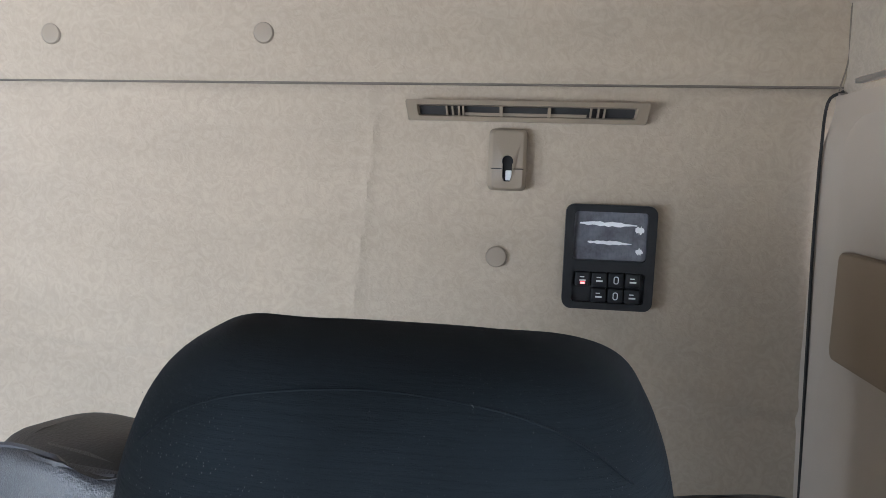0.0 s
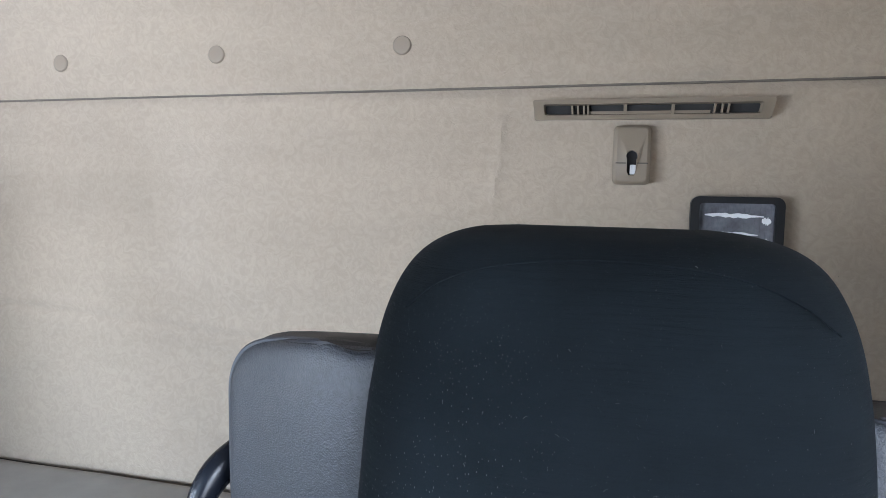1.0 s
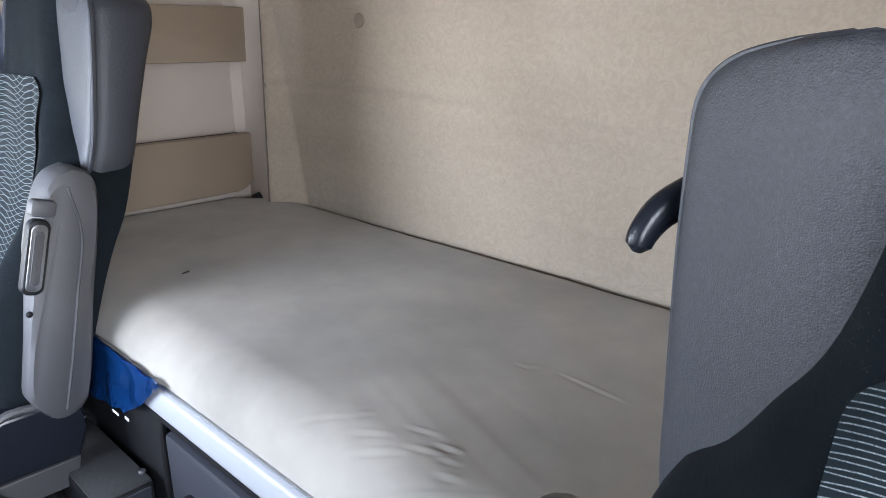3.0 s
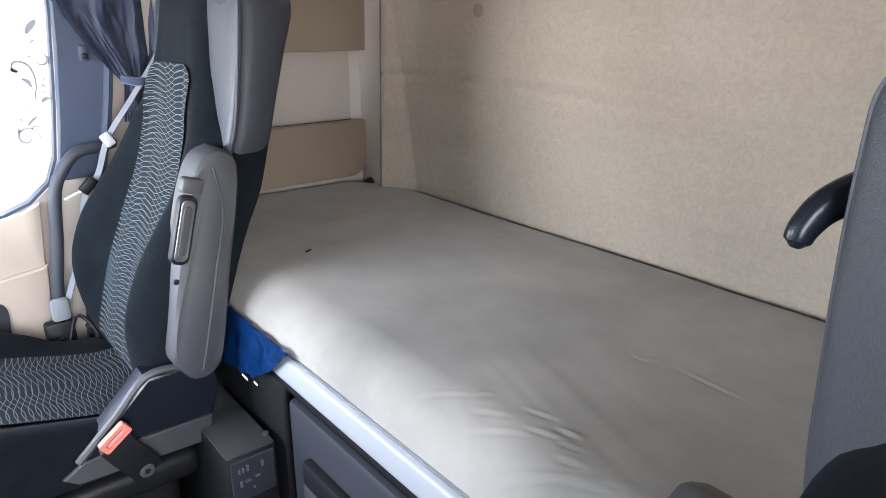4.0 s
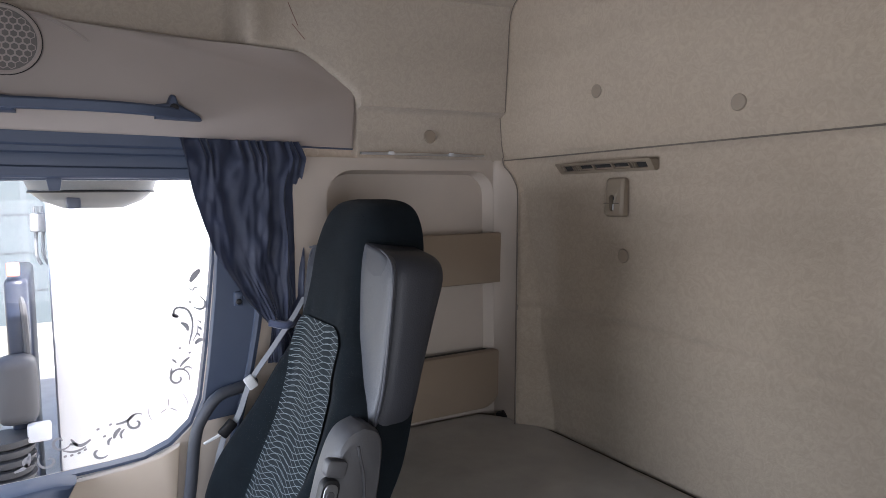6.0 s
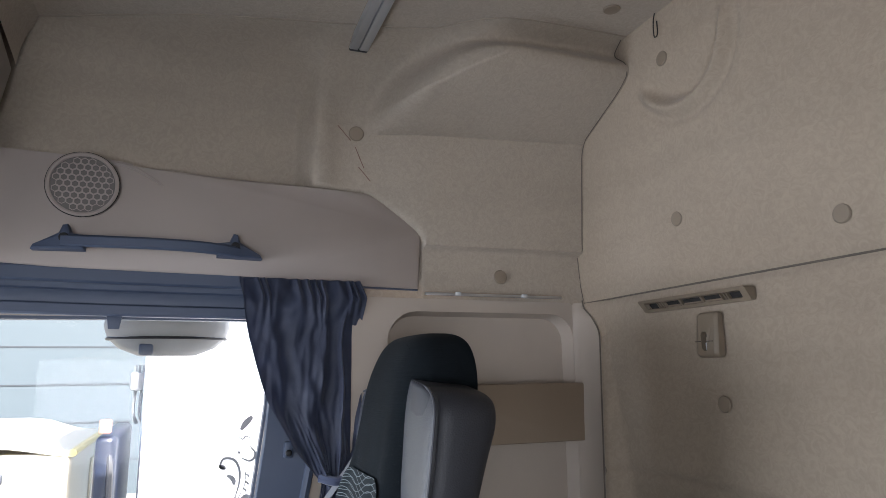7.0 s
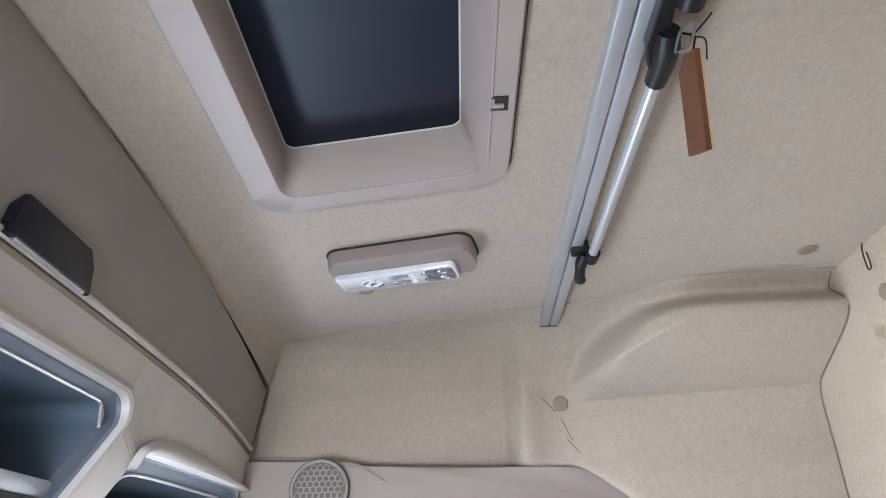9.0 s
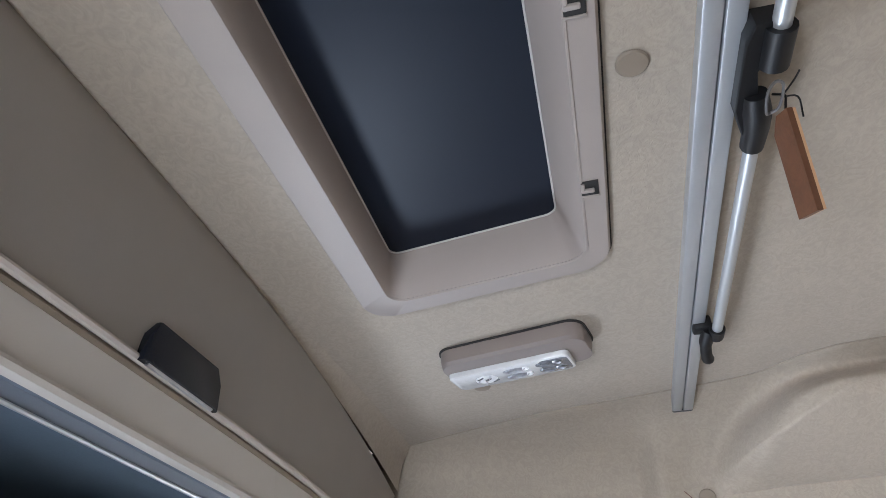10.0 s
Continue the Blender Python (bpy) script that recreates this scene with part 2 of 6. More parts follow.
WHITEMARK = material("white_marking", (0.6, 0.6, 0.6), rough=0.5)
SMOKED = material("smoked_clear_plastic", (0.16, 0.165, 0.18), rough=0.2, vary=0.3, scale=60, grain=120, bump=0.5, coat=1.0)
LENS = material("clear_lens", (0.74, 0.742, 0.735), rough=0.22, vary=0.1, scale=40, grain=90, bump=0.5, coat=1.0)
HATCHGLASS = material("tinted_hatch_panel", (0.011, 0.015, 0.026), rough=0.46, vary=0.06, scale=3, grain=300, bump=0.0, coat=0.0, spec=0.22)
RIM = material("compartment_rim", (0.31, 0.345, 0.39), rough=0.4, vary=0.05)
BORDER = material("compartment_border", (0.145, 0.175, 0.225), rough=0.45, vary=0.06, grain=500, bump=0.1)
RECESSDARK = material("compartment_dark", (0.105, 0.142, 0.185), rough=0.6, vary=0.12, spec=0.3)
PANE = clear_pane("window_glass", (0.93, 0.96, 0.95))
LINT = material("pale_lint", (0.10, 0.098, 0.093), rough=0.9)
DECAL = material("window_decal", (0.33, 0.33, 0.34), rough=0.6, vary=0.2, scale=60)
SCRATCH = material("scratch_mark", (0.20, 0.10, 0.085), rough=0.8)
OUTWHITE = material("white_cladding", (0.80, 0.81, 0.82), rough=0.5, vary=0.03)
# Far darker than real pale cladding, so strong outside light doesn't clip it.
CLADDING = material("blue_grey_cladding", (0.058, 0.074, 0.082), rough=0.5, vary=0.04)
PALEJOINT = material("pale_joint", (0.03, 0.035, 0.04), rough=0.7)
CLADSTRIP = material("cladding_strip", (0.075, 0.09, 0.10), rough=0.5, vary=0.04)
YELLOWED = material("yellowed_paint", (0.52, 0.43, 0.17), rough=0.5, vary=0.2)
DULLBLUE = material("dull_blue_rail", (0.045, 0.055, 0.075), rough=0.5)
MIRRORGREY = material("mirror_shell_grey", (0.19, 0.195, 0.20), rough=0.5)
CREAM = material("cream_paint", (0.50, 0.46, 0.36), rough=0.35, vary=0.03)
BOUNCEGROUND = material("pale_bounce_ground", (0.36, 0.35, 0.33), rough=0.95, vary=0.2, scale=2, grain=60, bump=0.5)


# ---- mesh helpers ----
def part(name, bm, mat, parent=None, label="", smooth=True, angle=35):
    me = bpy.data.meshes.new(name)
    bmesh.ops.recalc_face_normals(bm, faces=bm.faces)
    bm.to_mesh(me)
    bm.free()
    me.materials.append(mat)
    if smooth:
        me.shade_smooth()
        me.set_sharp_from_angle(angle=radians(angle))
    ob = new(name, me)
    if parent:
        ob.parent = parent
    if label:
        tagged(ob, label)
    return ob


def thing(name, label, category, at=(0, 0, 0), group="", kind=""):
    ob = new(name)
    ob.location = at
    ob.empty_display_size = 0.05
    return tagged(ob, label, category, group, kind)


def structure(name, bm, mat, label, category="wall", smooth=True, angle=35):
    return tagged(part(name, bm, mat, None, "", smooth, angle), label, category, kind="structure")


def join(a, b):
    """Adds bmesh b to a."""
    me = bpy.data.meshes.new("joined")
    b.to_mesh(me)
    b.free()
    a.from_mesh(me)
    bpy.data.meshes.remove(me)
    return a


def rbox(c, size, bevel=0.0, seg=2, turn=None):
    bm = bmesh.new()
    bmesh.ops.create_cube(bm, size=1.0)
    bmesh.ops.scale(bm, vec=size, verts=bm.verts)
    if bevel:
        bmesh.ops.bevel(bm, geom=bm.edges[:], offset=bevel, segments=seg, profile=0.5, affect="EDGES")
    if turn is not None:
        bmesh.ops.transform(bm, matrix=turn, verts=bm.verts)
    bmesh.ops.translate(bm, vec=c, verts=bm.verts)
    return bm


def loft(rings, caps=True, closed=True):
    bm = bmesh.new()
    vs = [[bm.verts.new(p) for p in ring] for ring in rings]
    for a, b in zip(vs, vs[1:]):
        k = len(a)
        for i in range(k if closed else k - 1):
            bm.faces.new((a[i], a[(i + 1) % k], b[(i + 1) % k], b[i]))
    if caps:
        bm.faces.new(vs[0][::-1]), bm.faces.new(vs[-1])
    return bm


def tube(points, radius, sides=10, caps=True):
    """A round bar along points; radius may be a list."""
    pts = [Vector(p) for p in points]
    rad = radius if isinstance(radius, (list, tuple)) else [radius] * len(pts)
    up = Vector((0, 0, 1)) if abs((pts[-1] - pts[0]).normalized().z) < 0.9 else Vector((0, 1, 0))
    rings = []
    for i, p in enumerate(pts):
        d = (pts[min(i + 1, len(pts) - 1)] - pts[max(i - 1, 0)]).normalized()
        a = d.cross(up).normalized()
        b = a.cross(d)
        rings.append([p + rad[i] * (math.cos(6.28318 * k / sides) * a + math.sin(6.28318 * k / sides) * b) for k in range(sides)])
    return loft(rings, caps)


def smooth_line(points, n=8):
    """Points on a Catmull-Rom curve through those given."""
    p = [Vector(q) for q in points]
    p = [2 * p[0] - p[1]] + p + [2 * p[-1] - p[-2]]
    out = []
    for a, b, c, d in zip(p, p[1:], p[2:], p[3:]):
        for i in range(n):
            t = i / n
            out.append(0.5 * (2 * b + (c - a) * t + (2 * a - 5 * b + 4 * c - d) * t * t + (3 * b - a - 3 * c + d) * t**3))
    return out + [p[-2]]


def ribbon(points, width, thick, across):
    """A flat strap along points; across: the way its width lies."""
    a = Vector(across).normalized()
    rings = []
    pts = [Vector(p) for p in points]
    for i, p in enumerate(pts):
        d = (pts[min(i + 1, len(pts) - 1)] - pts[max(i - 1, 0)]).normalized()
        w = (a - a.dot(d) * d).normalized() * width / 2
        n = d.cross(w).normalized() * thick / 2
        rings.append([p + w + n, p - w + n, p - w - n, p + w - n])
    return loft(rings)


def round_rect(w, h, r, seg=5):
    """Outline of a rectangle with rounded corners; r: one radius or four, from the lower left round to the left."""
    rs = r if isinstance(r, (list, tuple)) else [r] * 4
    out = []
    for (sx, sy), rr, start in zip(((-1, -1), (1, -1), (1, 1), (-1, 1)), rs, (180, 270, 0, 90)):
        cx, cy = sx * (w / 2 - rr), sy * (h / 2 - rr)
        for k in range(seg + 1):
            a = radians(start + 90 * k / seg)
            out.append((cx + rr * math.cos(a), cy + rr * math.sin(a)))
    return out


def slab(outline, to_world, depth, bevel=0.0):
    """A plate: a 2D outline, set in the world by to_world(u, v, w), with w from 0 to depth and its front edge rounded."""
    cu = sum(p[0] for p in outline) / len(outline)
    cv = sum(p[1] for p in outline) / len(outline)
    def ring(w, inset):
        out = []
        for u, v in outline:
            du, dv = u - cu, v - cv
            k = math.hypot(du, dv) or 1
            out.append(to_world(u - inset * du / k, v - inset * dv / k, w))
        return out
    rings = [ring(0, 0)]
    if bevel:
        rings += [ring(depth - bevel, 0), ring(depth - 0.3 * bevel, 0.3 * bevel), ring(depth, bevel)]
    else:
        rings += [ring(depth, 0)]
    return loft(rings)


def holed_plate(outer, holes, to_world, depth):
    """A plate with holes right through it."""
    bm = bmesh.new()
    loops = [outer] + holes
    sides = []
    for w in (0.0, depth):
        edges = []
        lv = []
        for loop in loops:
            vs = [bm.verts.new(to_world(u, v, w)) for u, v in loop]
            edges += [bm.edges.new((vs[i], vs[(i + 1) % len(vs)])) for i in range(len(vs))]
            lv.append(vs)
        bmesh.ops.triangle_fill(bm, use_beauty=True, use_dissolve=False, edges=edges)
        sides.append(lv)
    for a, b in zip(*sides):
        for i in range(len(a)):
            j = (i + 1) % len(a)
            bm.faces.new((a[i], a[j], b[j], b[i]))
    return bm


def grid(nu, nv, place):
    """A sheet of nu x nv cells; place(u, v) with u, v from 0 to 1."""
    bm = bmesh.new()
    vs = [[bm.verts.new(place(i / nu, j / nv)) for j in range(nv + 1)] for i in range(nu + 1)]
    for i in range(nu):
        for j in range(nv):
            bm.faces.new((vs[i][j], vs[i + 1][j], vs[i + 1][j + 1], vs[i][j + 1]))
    return bm


def disc(c, r, depth, axis, seg=24, bevel=0.002):
    """A low round cap on a surface; axis: the way it faces."""
    q = Vector(axis).normalized().to_track_quat("Z", "Y")
    rings = []
    for rr, w in ((r, 0), (r, depth - bevel), (r - bevel, depth), (r * 0.5, depth + 0.0004)):
        rings.append([Vector(c) + q @ Vector((rr * math.cos(6.28318 * k / seg), rr * math.sin(6.28318 * k / seg), w)) for k in range(seg)])
    return loft(rings)


def bump_at(d, width):
    return math.exp(-(d / width) ** 2)


def ease(t):
    t = max(0.0, min(1.0, t))
    return t * t * (3 - 2 * t)


def lerp_table(table, z):
    for (za, *a), (zb, *b) in zip(table, table[1:]):
        if z <= zb:
            k = max(0.0, min(1.0, (z - za) / (zb - za)))
            return [x + (y - x) * k for x, y in zip(a, b)]
    return list(table[-1][1:])


# ---- structure: floor, back wall, roof, sides ----
SEAM = 1.3605
CEIL = 1.905


def seam_z(x):
    """Height of the joint across the rear wall."""
    return SEAM + 0.0055 * x


def back_y(z):
    return 0.0 if z < SEAM else -0.14 * (z - SEAM)


structure("floor", rbox((0, -0.9, -0.03), (2.5, 2.0, 0.06)), FLOORMAT, "dark rubber floor mat of the cab", "floor", smooth=False)


def corner(z):
    """The joint of side panel and rear wall behind the passenger seat: its distance from the middle, and along."""
    return lerp_table([(0.3, 0.915, -0.094), (0.67, 0.948, -0.063), (1.274, 1.002, -0.012), (1.311, 1.029, -0.010), (1.346, 1.074, -0.010), (1.38, 1.085, -0.010)], z)


def back_low(u, v):
    x = -1.12 + 2.24 * u
    z = 0.30 + (seam_z(x) - 0.0015 - 0.30) * v
    y = -0.0034 * bump_at(x - (0.449 + 0.1 * (z - 1.14)), 0.006) * (1 if z < 1.32 else 0)
    y += (0.005 * bump_at(z - 0.937 + 0.03 * math.sin(x * 2.0), 0.010) - 0.003 * bump_at(z - 0.957 + 0.03 * math.sin(x * 2.0), 0.012)) * (0.75 + 0.7 * noise.noise(Vector((x * 4, 0.2, 0.7))))
    y += 0.003 * noise.noise(Vector((x * 2.5, z * 2.5, 0.3)))
    top = max(0.0, min(1.0, (1.20 - z) / 0.45))
    d = x - (1.0 - 0.11 * top)
    if d > 0:
        y -= 0.10 * d * top + 0.05 * max(0, x - 1.08)
    cx, cy = corner(z)
    start = 1.0 - 0.134 * max(0.0, min(1.0, (1.30 - z) / 0.63))
    if -x > start:
        y -= (-0.002 - cy) * max(0.0, min(1.0, (-x - start) / max(0.004, cx - start)))
    if -x > cx + 0.008:
        y += min(0.05, 4 * (-x - cx - 0.008))
    edge = seam_z(x) - 0.0015 - z
    if edge < 0.012:
        y += 0.004 * (1 - edge / 0.012)
    return (x, y, z)


structure("wall_rear_lower", grid(280, 210, back_low), LINING, "beige felt lining of the rear cab wall", "wall")


def back_high(u, v):
    x = -1.12 + 2.24 * u
    z = seam_z(x) + 0.0015 + (1.95 - seam_z(x) - 0.0015) * v
    y = back_y(z) - 0.004 + 0.002 * noise.noise(Vector((x * 2.5, z * 2.5, 4.3)))
    for s in (-1, 1):
        r = math.hypot(s * x - 0.62, z - 1.83)
        k = ease((1.815 - z + 0.25 * (0.62 - s * x)) / 0.05)
        y += k * (-0.016 * bump_at(r - 0.128, 0.013) + 0.015 * bump_at(r - 0.096, 0.022) + 0.007 * bump_at(r - 0.152, 0.011))
    edge = z - seam_z(x) - 0.0015
    if edge < 0.012:
        y += 0.005 * (1 - edge / 0.012)
    return (x, y, z)


structure("wall_rear_upper", grid(460, 150, back_high), LINING, "beige felt upper panel of the rear cab wall", "wall")
structure("wall_rear_backing", rbox((0, 0.035, 1.0), (2.5, 0.05, 2.1)), JOINT, "dark backing behind the rear lining joint", "wall", smooth=False)

# Upper side wall: half width of the cab by distance along it and height.
ROOF_EDGE = [(-1.40, 1.15), (-1.30, 1.112), (-1.10, 1.028), (-0.95, 0.972), (-0.80, 0.935), (-0.644, 0.902), (-0.55, 0.882), (-0.50, 0.868), (-0.47, 0.848), (-0.437, 0.815), (-0.40, 0.788), (-0.36, 0.768), (-0.29, 0.757), (-0.20, 0.752), (0.02, 0.748)]
HOOD_LINE = [(1.766, 0.889), (1.801, 0.800), (1.814, 0.774), (1.824, 0.763), (1.845, 0.758), (1.95, 0.752)]


def seam_x(y):
    return lerp_table(ROOF_EDGE, y)[0]


def side_x(y, z):
    base = 1.174 - 0.066 * ease((y + 0.728) / 0.046) - 0.036 * ease((y + 0.64) / 0.22)
    base -= 0.026 * max(0.0, y + 0.44) / 0.44 + 0.009 * bump_at(y + 0.672, 0.030) * ease((1.88 - z) / 0.08)
    if y > -0.436 and z < 1.478:
        base += 0.024 * ease((1.478 - z) / 0.007) + 0.10 * (1.478 - z)
    if y < -0.436:
        shelf = lerp_table([(-1.40, 1.62), (-0.80, 1.594), (-0.575, 1.580), (-0.535, 1.560), (-0.452, 1.500), (-0.436, 1.480)], y)[0]
        base += 0.045 * ease((shelf + 0.024 - z) / 0.024)
    lean = max(0.0, z - 1.48) * (0.04 + 0.26 * max(0.0, min(1.0, (y + 0.60) / 0.58)))
    edge = seam_x(y)
    k = max(0.0, min(1.0, (z - 1.76) / (CEIL - 1.76)))
    front = edge + (base - lean - edge) * (1 - k**2.2) ** 0.62
    if z < 1.735 or y < -0.60:
        return front
    line = [(1.70, base - lean), (1.735, base - lean)] + HOOD_LINE
    rear = sum(lerp_table(line, z + 0.006 * k)[0] for k in range(-3, 4)) / 7
    rear = max(rear, edge - 0.004)
    r = math.hypot(y + 0.40, z - 1.750) if y < -0.40 else abs(z - 1.750)
    w = ease((0.180 - r) / 0.095)
    return min(front, front + (rear - front) * w)


def side_upper(s):
    def place(u, v):
        y = -1.40 + 1.412 * u
        z = 1.350 + (CEIL + 0.004 - 1.350) * (1 - (1 - v) ** 1.5)
        return (s * (side_x(y, min(z, CEIL)) + (0.014 * ease((1.75 - z) / 0.2) if s > 0 else 0.0)), y, z)
    return grid(220, 150, place)


structure("wall_passenger_upper", side_upper(-1), ROOF, "moulded beige felt side lining under the roof", "wall", angle=60)
structure("wall_driver_upper", side_upper(1), ROOF, "moulded beige felt side lining under the roof", "wall", angle=60)


# ceiling with the hatch opening
HX, HY0, HY1 = 0.458, -1.140, -0.750
outer = [(-seam_x(-1.36 + 1.37 * i / 40) - 0.004, -1.36 + 1.37 * i / 40) for i in range(41)]
outer += [(-x, y) for x, y in outer[::-1]]
hole = [(x * (0.93 - 0.41 * y), y + (HY0 + HY1) / 2) for x, y in round_rect(2 * HX - 0.03, HY1 - HY0 - 0.03, 0.04)]
structure("ceiling", holed_plate(outer, [hole], lambda u, v, w: (u, v, CEIL + w), 0.03), ROOF, "beige felt roof lining with a hatch opening", "ceiling", smooth=False)
structure("roof_skin", rbox((0, -0.85, 2.10), (2.6, 2.2, 0.03)), BLACK, "plain outer roof skin above the lining", "roof", smooth=False)


def side_panel(s, name, words):
    """Lower side lining beside the bunk, with a shallow recess."""
    def put(u, v, w):
        if s > 0:
            return (1.085 + w - 0.012 * ease((u + 0.040) / 0.040) * ease((1.345 - v) / 0.07), u, v)
        k = max(0.0, min(1.0, (u + 0.034) / 0.028))
        cx, cy = corner(v)
        return (-(1.085 + w - (1.085 - cx) * k), u if k == 0 else -0.034 + (cy + 0.034) * k, v)
    o = [(-0.600, 0.25), (-0.034, 0.25)] + ([(-0.02, 0.25), (-0.006, 0.25)] + [(-0.006, 0.25 + 1.11 * k / 120) for k in range(1, 121)] + [(-0.02, SEAM - 0.006)] if s > 0 else []) + [(-0.034, SEAM - 0.006), (-0.600, SEAM - 0.006)]
    h = [(-0.278 + a, 0.997 + b) for a, b in round_rect(0.482, 0.656, [0.07, 0.09, 0.06, 0.07], 6)]
    bm = holed_plate(o, [h], put, 0.012)
    rim = loft([[put(u, v, 0.0) for u, v in h], [put(-0.278 + (u + 0.278) * 0.965, 0.997 + (v - 0.997) * 0.975, 0.042 if s < 0 else 0.003) for u, v in h]], caps=False)
    rim.faces.new([rim.verts[i] for i in range(len(h), 2 * len(h))]) if rim.verts.ensure_lookup_table() is None else None
    if s < 0:
        zs = [0.25 + (SEAM - 0.256) * (1 - (1 - k / 70) ** 1.6) for k in range(71)]
        flange = []
        for v in zs:
            cx, cy = corner(v)
            flange.append([(-1.085 + (1.085 - cx) * ease(k / 6) * 1.0, -0.036 + (cy + 0.036) * k / 6, v) for k in range(7)])
        join(bm, loft(flange, caps=False, closed=False))
    return structure(name, join(bm, rim), PANEL, words, "wall", angle=40)


side_panel(-1, "wall_passenger_lower", "beige plastic side panel with a rounded recess beside the bunk")
side_panel(1, "wall_driver_lower", "beige plastic side panel with a rounded recess beside the bunk")


def pocket(s, z0, z1, round_low):
    """An open-topped storage pocket on the side panel."""
    ob = thing("storage_pocket", "tan plastic open-topped storage pocket on the side panel", "storage pocket", (s * (1.085 if s < 0 else 1.103), (-0.242 if z0 > 1 else -0.252) if s < 0 else -0.296, z0), "side pockets")
    zc, h = 0, z1 - z0
    outline = round_rect(0.44, h, [0.012, round_low, 0.012, 0.012], 6)
    def put(u, v, w):
        return (-s * (0.004 + w), u, v + h / 2)
    part("front_panel", slab(outline, put, 0.024, 0.006), POCKET, ob)
    # Near-black block stands in for the shade inside the open pocket.
    part("inner_lip", rbox((-s * -0.012, 0.0, h - 0.014), (0.022, 0.40, 0.024), 0.003), DARKGAP, ob, "dark block painted as the shade in the gap behind the pocket front")
    return ob


for s in (-1, 1):
    pocket(s, 1.022, 1.158, 0.012)
    pocket(s, 0.676, 0.834, 0.060)


# corner beading and joint lines
def beading(points, r, words):
    return tagged(part("trim", tube(smooth_line(points, 5), r, 6), DARKGAP if r > 0.002 else JOINT), words, "trim", kind="structure")


def bead_line(s, z):
    if s < 0:
        cx, cy = corner(z)
        return (-cx + 0.001, cy - 0.004, z)
    return (1.0705 + 0.011 * max(0.0, (1.20 - z) / 0.40), -0.012 - 0.016 * max(0.0, (1.20 - z) / 0.45), z)


for s, m in ((-1, 0.0), (1, 0.014)):
    beading([bead_line(s, z) for z in (0.62, 0.80, 1.00, 1.15, 1.25, 1.28)] + ([bead_line(s, z) for z in (1.30, 1.32, 1.34)] if s < 0 else [(1.074, -0.009, 1.345)]) + [(s * (1.078 + m), -0.010, SEAM)], 0.0018 if s < 0 else 0.0021, "dark rubber bead in the corner of the lining")
    beading([(s * (1.072 + m), -0.010, SEAM)] + [(s * (side_x(-0.03, z) + m * ease((1.75 - z) / 0.2) - 0.001), back_y(z) - 0.007, z) for z in (1.40, 1.43, 1.46, 1.472, 1.482, 1.50, 1.55, 1.62, 1.70, 1.735, 1.75, 1.766, 1.785, 1.80, 1.814, 1.826, 1.85, 1.88, 1.903)], 0.0011, "thin dark joint between side and rear lining")
beading([(x * 0.1 - 1.1, -0.0005, seam_z(x * 0.1 - 1.1)) for x in range(23)], 0.0014, "thin dark joint across the rear wall")


for s in (-1, 1):
    tagged(part("trim", tube([(s * (seam_x(y) + 0.001), y, CEIL - 0.0006) for y in [-1.33 + 0.022 * k for k in range(58)]], 0.0018, 6), SEAMLINE), "thin raised seam between roof and side lining", "trim", kind="structure")


# the joint caps of the lining
def cap(c, axis, r=0.0175):
    ob = thing("trim_cap", "round beige plastic cap plugged into the felt lining", "trim cap", c, "lining caps")
    part("disc", disc((0, 0, 0), r, 0.0026, axis), CAP, ob)
    return ob


for x, z in ((-0.702, 1.490), (-0.353, 1.422), (-0.029, 1.427), (0.304, 1.430), (0.683, 1.511), (-0.634, 1.124), (0.649, 1.121), (-0.659, 1.812), (0.659, 1.812), (-0.02, 1.812)):
    cap((x, back_y(z) - 0.004, z), (0, -1, 0.0), 0.0155 if x > 0 else 0.0160)
for s in (-1, 1):
    cap((s * 1.083, -0.236, 1.412), (-s, 0, 0.05))
    cap((s * 1.089, -0.596, 1.735), (-s, -0.1, -0.1))
    cap((s * 0.668, -0.176, CEIL - 0.001), (0, 0, -1))
    cap((s * 0.790, -1.016, CEIL - 0.001), (0, 0, -1))
cap((-0.036, -0.718, CEIL - 0.001), (0, 0, -1))


